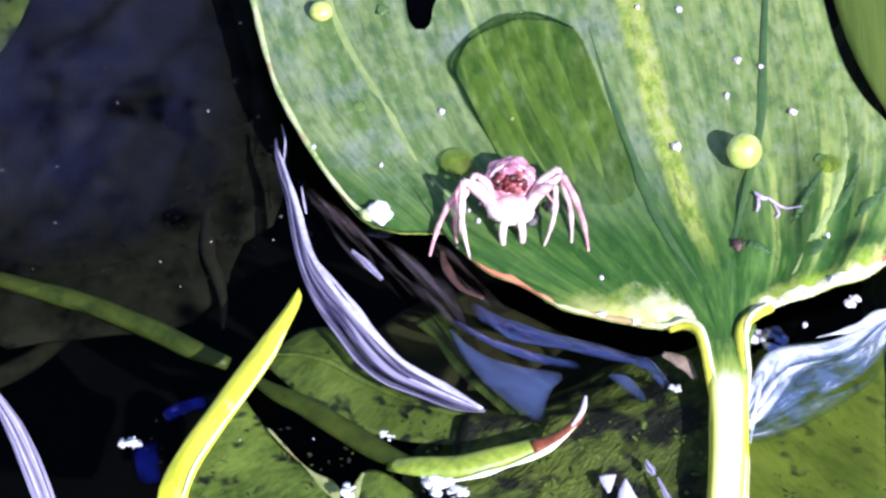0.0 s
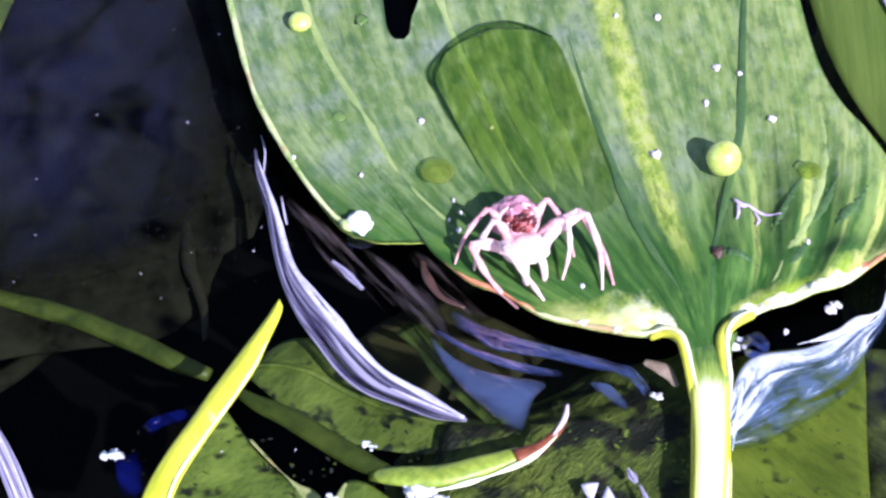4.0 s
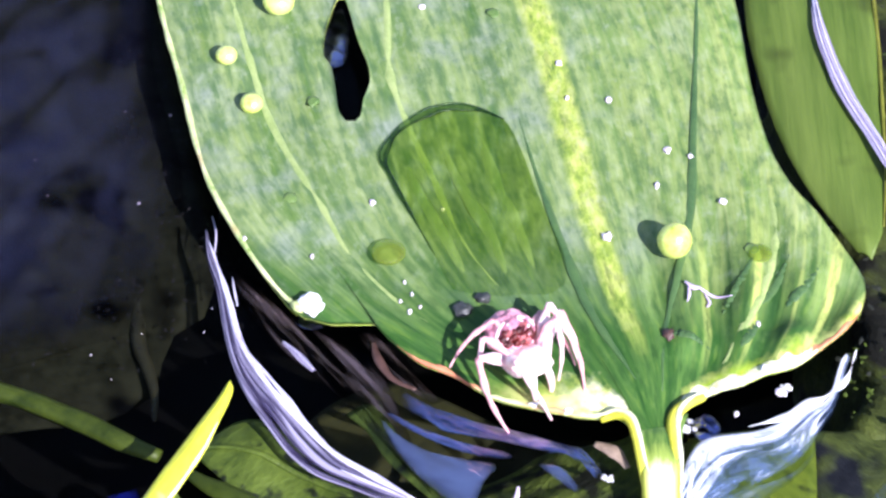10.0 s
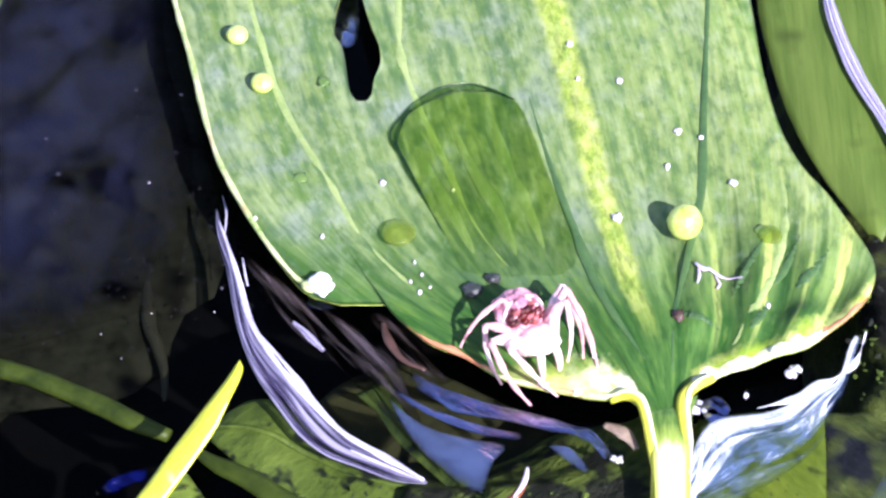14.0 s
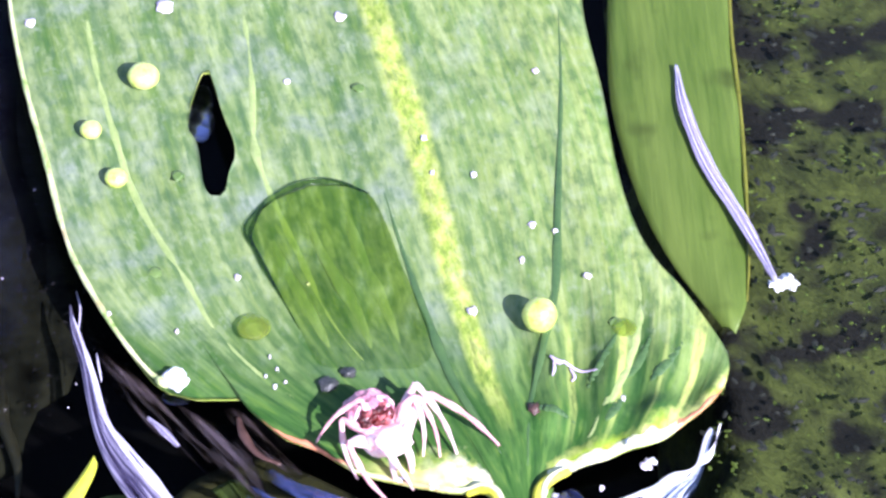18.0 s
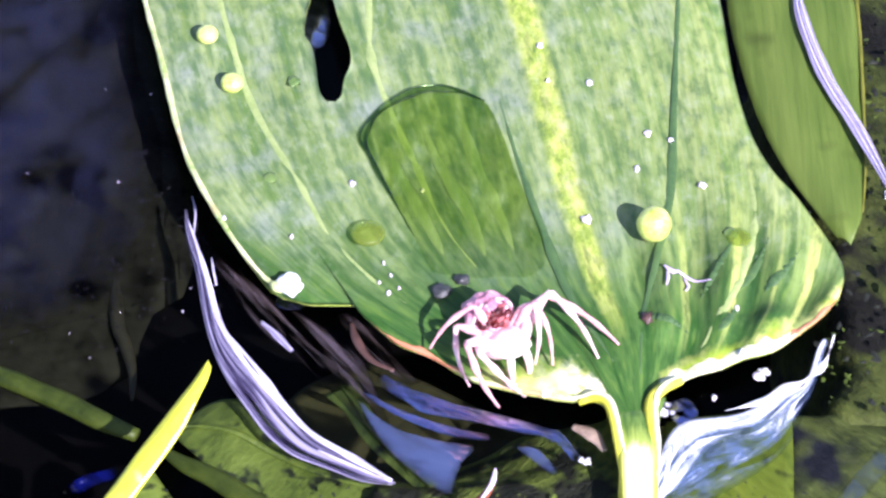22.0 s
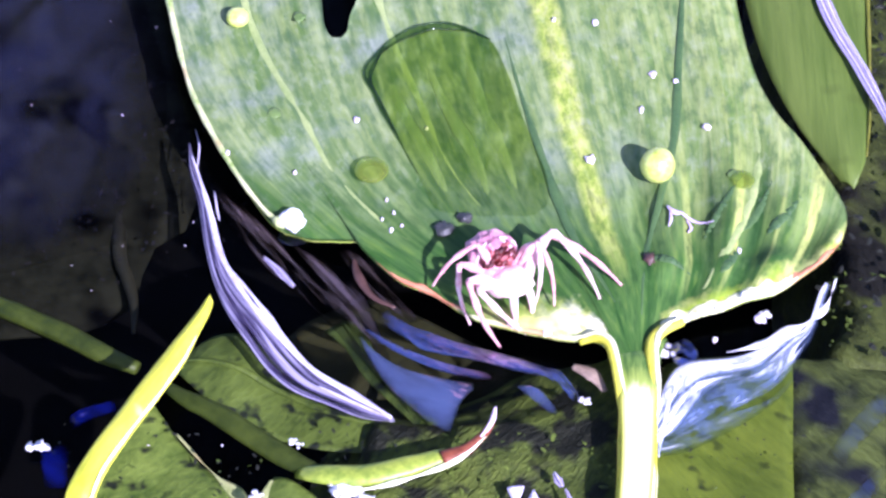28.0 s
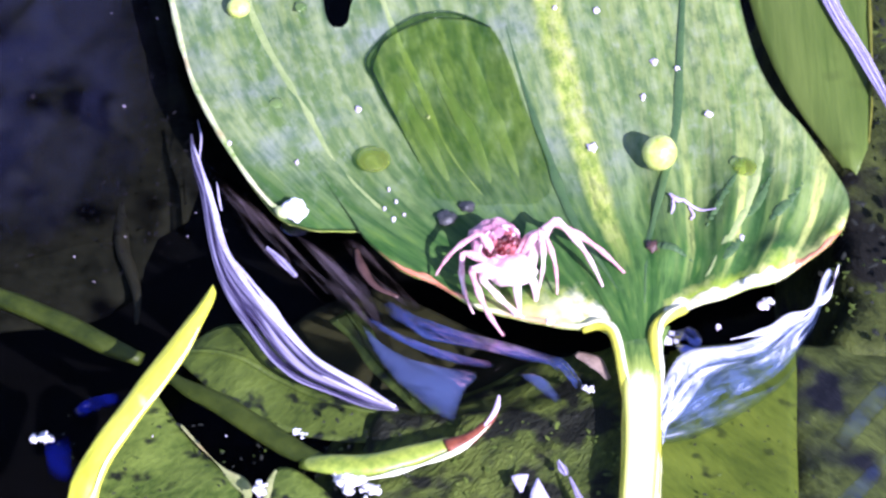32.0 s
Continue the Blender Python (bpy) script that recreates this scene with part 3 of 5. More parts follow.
def flecks(name, x0, x1, y0, y1, z0, z1, count, size, material, label, seed):
    """A scatter of small irregular flakes, joined."""
    rng = random.Random(seed)
    verts, faces = [], []
    for _ in range(count):
        x, y, z = rng.uniform(x0, x1), rng.uniform(y0, y1), rng.uniform(z0, z1)
        if noise.noise(Vector((x * 0.12, y * 0.12, seed))) < rng.uniform(-0.5, 0.25):
            continue
        a, w = rng.uniform(0, math.pi), size * rng.uniform(0.4, 1.3)
        long = w * rng.uniform(1.0, 2.6)
        base = len(verts)
        for k in range(5):
            b = k * 1.2566 + rng.uniform(-0.3, 0.3)
            u, v = math.cos(b) * long, math.sin(b) * w
            verts.append(((x + u * math.cos(a) - v * math.sin(a)) * MM, (y + u * math.sin(a) + v * math.cos(a)) * MM, (z + rng.uniform(-0.2, 0.2) * w) * MM))
        verts.append((x * MM, y * MM, (z + 0.35 * w) * MM))
        verts.append((x * MM, y * MM, (z - 0.35 * w) * MM))
        for k in range(5):
            faces.append((base + k, base + (k + 1) % 5, base + 5))
            faces.append((base + (k + 1) % 5, base + k, base + 6))
    me = bpy.data.meshes.new(name)
    me.from_pydata(verts, [], faces)
    me.materials.append(material)
    return tagged(new(name, me), label, "algae", kind="stuff")


flecks("algae_flakes", -34, 36, -64, -32, -3.4, -1.4, 420, 0.14, M_SUNK_LEAF, "olive flakes of algae under the water", 3)
flecks("algae_flakes", 2, 18, -50, -31, -1.4, -0.6, 420, 0.2, M_SUNK_BRIGHT, "yellow-green flakes of algae near the water's surface", 15)
flecks("algae_flakes", 38, 62, -20, 60, -3.4, -1.5, 600, 0.2, M_SUNK_LEAF, "olive flakes of algae under the water", 5)
M_MOTE = surface("motes", (0.003, 0.003, 0.005), (0.03, 0.027, 0.036), 240, 0.8, spec=0.05)
flecks("motes", -62, -18, -12, 62, -3.2, -1.0, 1700, 0.15, M_MOTE, "dull violet-grey motes drifting in the dark water", 21)
flecks("dark_flakes", -34, 36, -64, -29, -2.4, -1.0, 700, 0.13, M_PIT, "dark specks of debris under the water", 8)
flecks("dark_flakes", 38, 62, -20, 60, -2.6, -1.4, 420, 0.36, M_PIT, "dark specks of debris under the water", 12)


# ---------------------------------------------------------------- the floating leaf
LEFT = [(-13.5, -8.3)] + [(-15.4, -6.8), (-18.9, -1.4), (-23.0, 7.4), (-25.0, 14.0), (-27.1, 23.4), (-29.7, 34.1), (-32.0, 45.8), (-33.2, 55.1), (-32.7, 71.6), (-25.6, 91.6)]
RIGHT = [(40.0, -8.0)] + [(40.7, -5.2), (40.0, -2.1), (37.1, 4.2), (34.6, 8.2), (32.8, 14.0), (31.7, 22.5), (31.0, 34.1), (29.9, 45.8), (29.5, 58.1), (27.0, 75.9), (19.8, 91.6)]
BASE = [(-13.5, -8.3), (-10.5, -9.8), (-6.6, -9.7), (-5.4, -10.9), (-4.8, -12.4), (-2.4, -15.1), (0.6, -16.6), (3.2, -18.6), (5.3, -19.8), (8.7, -20.9), (13.5, -21.9), (16.2, -22.1), (17.7, -24.1), (18.5, -26.7), (19.7, -28.6), (20.9, -26.7), (21.6, -23.6), (22.7, -20.4), (25.8, -18.4), (31.2, -16.2), (35.2, -13.6), (38.1, -11.0), (40.0, -8.0)]
TOP = [(-25.6, 91.6), (-15.2, 98.6), (-1.6, 102.1), (10.6, 98.6), (19.8, 91.6)]
NOTCH = (19.8, -24.6)
MIDRIB = [(19.8, -24.6), (18.9, -17.0), (17.9, -12.0), (16.9, -8.7), (15.2, -0.5), (13.7, 8.5), (12.4, 17.3), (11.4, 24.6), (10.3, 31.0), (8.9, 38.0), (7.4, 45.8), (2.6, 73.8), (-2.5, 101.5)]


def polyline_at(points, y):
    """x of a bottom-to-top line at y."""
    for (x0, y0), (x1, y1) in zip(points, points[1:]):
        if y0 <= y <= y1:
            return x0 + (x1 - x0) * (y - y0) / (y1 - y0)
    return points[0][0] if y < points[0][1] else points[-1][0]


def vein_coord(x, y):
    """Distance from the midrib in units in which the lengthwise veins are straight and meet at the base."""
    g = 1 - math.exp(-max(0.4, y - NOTCH[1] + 1) / 15)
    return (x - polyline_at(MIDRIB, y)) / (30 * g)


def leaf_z(x, y):
    """Height of the blade: pleats along the veins, a funnel at the stalk, the front margin rolled down."""
    w = vein_coord(x, y)
    r = math.hypot(x - NOTCH[0], y - NOTCH[1])
    calm = 1 - math.exp(-(r / 14) ** 2)
    z = 3.0 + 0.1 * calm * math.sin(w * 26) + 0.22 * calm * math.sin(w * 9 + 1) + 0.35 * noise.noise(Vector((x * 0.07, y * 0.07, 0)))
    z -= 0.9 * math.exp(-(r / 5.5) ** 2)
    if x > NOTCH[0]:
        z += 0.8 * math.exp(-((y + 13.0 - 0.12 * (x - 24)) / 1.9) ** 2) * min(1, (x - NOTCH[0]) / 3) * max(0.0, min(1, (37 - x) / 4))
        z += 0.5 * math.exp(-((r - 20) / 8) ** 2) * math.sin(w * 24)
    return z


HOLE = [(-10.8, 37.8), (-11.5, 36.2), (-12.1, 33.7), (-12.5, 31.4), (-12.6, 28.2), (-11.8, 26.3), (-11.3, 23.4), (-10.8, 19.4), (-9.7, 17.5), (-8.6, 18.3), (-8.3, 20.8), (-7.7, 23.2), (-7.9, 25.9), (-8.6, 28.3), (-9.3, 31.0), (-9.9, 34.1)]


def in_hole(x, y):
    inside = False
    for (x0, y0), (x1, y1) in zip(HOLE_RING, HOLE_RING[1:] + HOLE_RING[:1]):
        if (y0 > y) != (y1 > y) and x < (x1 - x0) * (y - y0) / (y1 - y0) + x0:
            inside = not inside
    return inside


def near_hole(x, y):
    return abs(x + 10.2) < 5 and abs(y - 27.6) < 13


HOLE_RING = [(p.x, p.y) for p in spline([(*p, 0) for p in HOLE + HOLE[:1]], 120)[:-1]]


def edge_right(s):
    return max(0.0, (s - 0.93) / 0.07)


NU, NV = 150, 210
LO, HI = spline([(*p, 0) for p in BASE], NU), spline([(*p, 0) for p in TOP], NU)
LE, RI = spline([(*p, 0) for p in LEFT], NV), spline([(*p, 0) for p in RIGHT], NV)


def leaf_point(s, t):
    """The blade at s across and t up, both from 0 to 1, in millimetres."""
    lo, hi, le, ri = lerp_list(LO, s), lerp_list(HI, s), lerp_list(LE, t), lerp_list(RI, t)
    p = lo * (1 - t) + hi * t + le * (1 - s) + ri * s
    p -= LO[0] * (1 - s) * (1 - t) + LO[-1] * s * (1 - t) + HI[0] * (1 - s) * t + HI[-1] * s * t
    x, y = p.x, p.y
    front = math.exp(-t * (NV / 9))
    edge = min(s, 1 - s) * 56
    tongue = math.exp(-((x - NOTCH[0]) / 4.0) ** 2)
    z = leaf_z(x, y) - 1.3 * front * (1 - 0.75 * tongue) - 0.5 * math.exp(-edge / 1.2) - 0.5 * tongue * max(0, NOTCH[1] - y) / 5
    if x > NOTCH[0] + 2:
        z -= 0.9 * math.exp(-((t * 100 - 4.5) / 2.0) ** 2) * min(1, (x - NOTCH[0] - 2) / 3) * max(0, 1 - edge_right(s))
    return x, y, z


GRID = np.array([leaf_point(i / 149, j / 209) for j in range(210) for i in range(150)])


def leaf_height(x, y):
    """Height of the finished blade over a place, from its nearest grid point."""
    return float(GRID[np.argmin((GRID[:, 0] - x) ** 2 + (GRID[:, 1] - y) ** 2), 2])


def leaf_blade():
    bm = bmesh.new()
    uv = bm.loops.layers.uv.new("veins")
    rim = bm.loops.layers.uv.new("margin")
    coords = {}
    grid = []
    for j in range(NV):
        line = []
        for i in range(NU):
            x, y, z = leaf_point(i / (NU - 1), j / (NV - 1))
            v = bm.verts.new((x * MM, y * MM, z * MM))
            coords[v] = [vein_coord(x, y), y * 0.02, near_hole(x, y) and in_hole(x, y), (i / (NU - 1), j / (NV - 1) * 105)]
            line.append(v)
        grid.append(line)
    ring = [Vector((*q, 0)) for q in HOLE_RING]
    for v, c in coords.items():
        if near_hole(v.co.x / MM, v.co.y / MM):
            p = Vector((v.co.x / MM, v.co.y / MM, 0))
            q = min(ring, key=lambda r: (r - p).length)
            if (q - p).length < 0.26:
                v.co.x, v.co.y, c[2] = q.x * MM, q.y * MM, True
    for j in range(NV - 1):
        for i in range(NU - 1):
            quad = (grid[j][i], grid[j][i + 1], grid[j + 1][i + 1], grid[j + 1][i])
            if all(coords[v][2] for v in quad):
                continue
            f = bm.faces.new(quad)
            for loop in f.loops:
                loop[uv].uv = coords[loop.vert][:2]
                loop[rim].uv = coords[loop.vert][3]
    for v, c in coords.items():
        if c[2] and v.link_faces:
            p = Vector((v.co.x / MM, v.co.y / MM, 0))
            q = min(ring, key=lambda r: (r - p).length)
            v.co.x, v.co.y = q.x * MM, q.y * MM
    bmesh.ops.delete(bm, geom=[v for v in bm.verts if not v.link_faces], context="VERTS")
    bmesh.ops.recalc_face_normals(bm, faces=bm.faces)
    if bm.faces[0].normal.z < 0:
        bmesh.ops.reverse_faces(bm, faces=bm.faces)
    low = {v: bm.verts.new(v.co - Vector((0, 0, 0.00022))) for v in bm.verts[:]}
    rimmed = [e for e in bm.edges if len(e.link_faces) == 1]
    for f in bm.faces[:]:
        g = bm.faces.new([low[v] for v in reversed(f.verts)])
        for la, lb in zip(f.loops, reversed(g.loops[:])):
            lb[uv].uv, lb[rim].uv = la[uv].uv, la[rim].uv
    for e in rimmed:
        a, b = e.verts
        bm.faces.new((a, b, low[b], low[a]))
    return bm


def leaf_margin(s0, s1, widths, lift=0.04):
    """A strip of thickened, yellowed margin along the base of the blade; widths in millimetres."""
    bm = bmesh.new()
    n, m = 60, 8
    grid = []
    for i in range(n):
        f = i / (n - 1)
        s = s0 + (s1 - s0) * f
        x, y, _ = leaf_point(s, 0)
        wide = lerp_list(widths, f) * (1 + 0.8 * noise.noise(Vector((x * 0.7, y * 0.7, 3))))
        line = []
        for j in range(m):
            g = j / (m - 1)
            px, py, pz = leaf_point(s, wide * g / 105)
            rise = lift + 0.14 * math.sin(math.pi * min(1, g * 1.2 + 0.05)) * (1 - g) - (0.25 if j == m - 1 else 0)
            line.append(bm.verts.new((px * MM, py * MM, (pz + rise + 0.06 * noise.noise(Vector((px, py, 0)))) * MM)))
        x, y, z = leaf_point(s, 0)
        line.insert(0, bm.verts.new((x * MM, y * MM, (z - 0.22) * MM)))
        grid.append(line)
    for a, b in zip(grid, grid[1:]):
        for j in range(m):
            bm.faces.new((a[j], b[j], b[j + 1], a[j + 1]))
    bmesh.ops.recalc_face_normals(bm, faces=bm.faces)
    return bm


def on_leaf(points, lift=0.0):
    return [(x, y, leaf_height(x, y) + lift) for x, y in points]


leaf = thing("floating_leaf", *NOTCH, 0, "large waxy green heart-shaped leaf floating on dark water", "leaf")
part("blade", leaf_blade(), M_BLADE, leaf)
part("midrib", tube(on_leaf([(p.x, p.y) for p in spline([(*q, 0) for q in MIDRIB[3:]], 30)], -0.22), [0.1, 0.4, 0.6, 0.65, 0.7, 0.7, 0.7, 0.7, 0.6, 0.6, 0.5, 0.3], 0.3, 10, 90, 0.3), M_RIB, leaf, "pale yellow-green midrib")
VEINS = [
    [(6.2, -15.7), (-3.5, -8.3), (-9.5, -0.6), (-11.9, 5.0), (-15.5, 12.3), (-18.2, 19.0), (-20.3, 26.8), (-22.4, 35.8), (-24.0, 45.2), (-25.3, 58.1)],
    [(12.0, -15.0), (9.4, -12.0), (2.5, -1.4), (-1.5, 9.9), (-4.3, 18.3), (-5.9, 25.6), (-6.2, 37.0), (-7.0, 45.5), (-9.0, 58.1)],
    [(24.7, -17.2), (27.0, -14.2), (30.5, -6.0), (32.5, 1.8), (31.9, 9.9)],
]
STREAKS = [
    [(6.2, -5.5), (4.4, 1.0), (1.6, 8.0), (-0.6, 15.0)],
    [(9.0, -4.6), (7.2, 2.0), (5.0, 9.0), (3.4, 16.5)],
    [(2.2, -5.5), (-0.2, 1.0), (-3.0, 8.0), (-4.0, 12.0)],
]
# shade in the blade's folds and beside the midrib, painted as thin dark strips
CREASE_SHADES = [
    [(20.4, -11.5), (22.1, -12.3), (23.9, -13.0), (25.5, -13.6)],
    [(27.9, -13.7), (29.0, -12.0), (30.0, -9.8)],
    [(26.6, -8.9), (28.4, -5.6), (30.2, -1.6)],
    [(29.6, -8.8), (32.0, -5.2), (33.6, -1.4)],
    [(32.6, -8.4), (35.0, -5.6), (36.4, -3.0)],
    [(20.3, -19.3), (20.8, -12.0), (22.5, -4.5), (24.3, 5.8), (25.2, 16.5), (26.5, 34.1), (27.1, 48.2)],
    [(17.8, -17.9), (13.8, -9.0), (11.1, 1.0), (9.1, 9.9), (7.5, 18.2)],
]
for lines, widths, lift, mat in ((STREAKS, [0.1, 0.6, 0.8, 0.75, 0.6, 0.1], -0.06, M_STREAK), (VEINS, [0.05, 0.4, 0.55, 0.6, 0.55, 0.45, 0.1], -0.1, M_VEIN), (CREASE_SHADES, [0.03, 0.45, 0.5, 0.34, 0.2, 0.03], 0.0, M_CREASE_SHADE)):
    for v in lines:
        part("vein", tube(on_leaf([(p.x, p.y) for p in spline([(*q, 0) for q in v], 30)], lift), widths, 0.25, 8, 60, 0.35), mat, leaf, "crease shade as a dark strip" if mat is M_CREASE_SHADE else "")


part("margin", leaf_margin(0.1, 0.3, [0.3, 1.0, 1.2, 0.8]), M_RIM_BROWN, leaf, "browned curled leaf margin")
part("margin", leaf_margin(0.28, 0.555, [0.3, 0.5, 0.7, 0.8, 0.8, 0.6]), M_RIM, leaf, "yellowed pale leaf margin")
part("margin", leaf_margin(0.635, 0.9, [0.8, 1.3, 1.5, 1.3, 1.0]), M_RIM_PALE, leaf, "thick pale yellow leaf margin")
part("margin", leaf_margin(0.89, 0.99, [1.2, 0.8, 0.5]), M_RIM_BROWN, leaf, "browned curled leaf margin")
part("rim", tube([(x, y, leaf_z(x, y) - 0.4) for x, y in LEFT[:9]], [0.2, 0.3, 0.3, 0.25, 0.2], 0.8, 8, 60, 0.5), M_RIM, leaf, "pale leaf margin")
part("petiole", tube([(19.8, -27.5, -0.2), (19.8, -29.0, 0.1), (19.7, -31.7, 0.4), (19.6, -35.1, 0.4), (19.3, -40.0, 0.2), (18.8, -45.4, -0.8), (18.6, -51.2, -10)], [1.0, 1.6, 1.85, 1.9, 1.8, 1.7, 1.6], 0.7, 18, 60, 0.08), M_PETIOLE, leaf, "thick pale yellow leaf stalk")
for side, girth in ((-1, 1.0), (1, 0.6)):
    part("ridge", tube([(x + side * 1.6, y, z + 0.35) for x, y, z in [(19.8, -27.0, 0.2), (19.7, -31.3, 0.6), (19.4, -38.0, 0.5), (18.8, -45.7, -0.6), (18.6, -49.7, -6)]], [girth * r for r in (0.15, 0.28, 0.26, 0.26, 0.25)], 0.9, 8, 40, 0.15), M_FLANGE, leaf, "yellow ridge along the stalk")
part("channel", sheet([(16.9, -20.9), (17.4, -23.2), (17.8, -25.2), (18.0, -27.9), (18.0, -30.7), (18.0, -34.0), (17.8, -38.0), (17.4, -43.2), (17.1, -48.2)], [(22.7, -20.9), (22.1, -23.2), (21.8, -25.2), (21.5, -27.9), (21.3, -30.7), (21.1, -34.0), (20.8, -38.0), (20.3, -43.2), (19.9, -48.2)], [1.2, 2.15, 2.2, 2.15, 2.15, 2.2, 2.1, 1.8, 1.0], 0.3, 0.2, 60, 14, 0.05), M_CHANNEL, leaf, "green funnel fading into the whitish stalk")
part("flange", tube([(14.5, -22.2, 1.8), (15.8, -22.2, 2.4), (17.0, -23.1, 2.8), (17.6, -25.0, 2.6), (17.9, -27.4, 2.1), (18.1, -29.6, 1.6), (18.2, -31.4, 1.2)], [0.3, 0.42, 0.48, 0.45, 0.35, 0.12], 1.0, 8, 40), M_FLANGE, leaf, "curled yellow edge of the stalk")
part("flange", tube([(24.1, -19.7, 2.2), (22.4, -21.0, 2.6), (21.2, -22.4, 2.3), (21.1, -25.5, 2), (21.2, -27.6, 1.8), (21.2, -29.6, 1.5), (21.1, -31.4, 1.1)], [0.4, 0.6, 0.65, 0.5, 0.36, 0.15], 1.0, 8, 40), M_FLANGE, leaf, "curled yellow edge of the stalk")

# thin pale tubes that paint the highlight on top of each flange
part("flange_highlight", tube([(13.2, -21.6, 1.9), (14.6, -21.9, 2.3), (15.9, -21.9, 2.9), (17.2, -22.9, 3.2), (17.8, -24.8, 3.0), (18.2, -27.2, 2.5), (18.6, -29.4, 2.2)], [0.1, 0.2, 0.26, 0.24, 0.2, 0.16, 0.06], 0.8, 8, 40, 0.5), M_RIM_PALE, leaf, "highlight on the stalk's curled edge, as a pale tube")
part("flange_highlight", tube([(24.0, -19.4, 2.5), (22.5, -20.9, 3.1), (21.6, -22.4, 2.9), (21.5, -25.0, 2.5), (21.6, -27.6, 2.2), (21.5, -30.2, 1.7)], [0.1, 0.2, 0.24, 0.22, 0.18, 0.06], 0.8, 8, 40, 0.5), M_RIM_PALE, leaf, "highlight on the stalk's curled edge, as a pale tube")

# ---------------------------------------------------------------- water and bits that lie on the leaf
FILM_L = [(3.6, -8.0), (0.9, -6.6), (-1.0, -1.9), (-3.4, 4.0), (-5.4, 9.2), (-6.2, 12.4), (-4.1, 16.7), (-0.5, 19.2)]
FILM_R = [(8.6, -7.6), (11.4, -5.8), (11.8, -2.0), (10.2, 3.5), (9.0, 7.6), (7.8, 12.8), (6.0, 17.8), (3.2, 19.5)]


def film_patch():
    bm = bmesh.new()
    a, b = spline([(*p, 0) for p in FILM_L], 30), spline([(*p, 0) for p in FILM_R], 30)
    grid = []
    for i in range(30):
        line = []
        for j in range(20):
            s, t = j / 19, i / 29
            p = a[i].lerp(b[i], s)
            rise = (max(0, math.sin(math.pi * s)) * max(0, math.sin(math.pi * t))) ** 0.6
            line.append(bm.verts.new((p.x * MM, p.y * MM, (leaf_z(p.x, p.y) * (1 - 0.6 * rise) + 3.0 * 0.6 * rise + 0.05 + 0.5 * rise - 0.4 * max(0, 1 - t / 0.14)) * MM)))
        grid.append(line)
    for i in range(29):
        for j in range(19):
            bm.faces.new((grid[i][j], grid[i][j + 1], grid[i + 1][j + 1], grid[i + 1][j]))
    return bm


puddle = thing("water_puddle", *FILM_L[0], 3, "flat clear puddle of water lying on the green leaf", "water puddle")
part("film", film_patch(), M_FILM, puddle)
part("edge", tube([(p.x, p.y, leaf_height(p.x, p.y) + 0.14) for p in spline([(*p, 0) for p in FILM_L[2:] + FILM_R[:-3:-1]], 60)], [0.03, 0.1, 0.16, 0.3, 0.5, 0.55, 0.6, 0.45, 0.1], 0.35, 10, 120, 0.6), M_EDGE, puddle, "dark thick water edge")


def drop(x, y, r, flat, material, label):
    return single("water_drop", blob((r, r, r * flat), (x, y, leaf_height(x, y) + r * flat * 0.8), 0.04, 1.0, 20), material, label, "water drop", "drops on the leaf")


KNOB = (-12.8, -8.1)
drop(22.3, -1.2, 1.75, 1.04, M_BEAD, "large yellowish round drop standing on the leaf")
for x, y, r in [(-17.5, 35.3, 1.7), (-22.6, 26.9, 1.15), (-19.7, 19.7, 1.2)]:
    drop(x, y, r, 0.8, M_BEAD, "small yellowish round drop on the leaf")
single("yellow_crumb", blob((0.7, 0.6, 0.5), (KNOB[0] - 1.2, KNOB[1] - 0.1, leaf_height(*KNOB) + 0.3), 0.5, 1.5, 16), M_RIM, "yellowed crumb on the leaf's torn margin", "crumb")
single("water_drop", blob((1.15, 0.95, 0.95), (*KNOB, leaf_height(*KNOB) + 0.5), 0.5, 1.8, 28), M_FOAM, "bright white blob on the leaf's torn margin", "water drop", "drops on the leaf")
for x, y, r in [(25.3, -18.4, 0.35), (27.6, -17.3, 0.5), (30.4, -16.2, 0.6), (34.1, -13.8, 0.4), (8.2, -20.4, 0.35), (11.4, -21.2, 0.4)]:
    single("water_drop", blob((r, r * 0.8, r * 0.35), (x, y, leaf_height(x, y) + 0.12), 1.1, 1.7, 18), M_FOAM, "tiny bright drop on the leaf's margin", "water drop", "drops on the leaf")
drop(-5.5, -1.4, 1.7, 0.35, M_DROP, "flat clear drop lying on the leaf")
drop(30.6, -1.8, 1.2, 0.3, M_DROP, "flat clear drop lying on the leaf")


def speck(x, y, sx, sy, material, label, category="speck", sz=0.35):
    return single("speck", blob((sx, sy, sz), (x, y, leaf_height(x, y) + sz * 0.6), 0.8, 1.4, 12), material, label, category, "specks on the leaf")


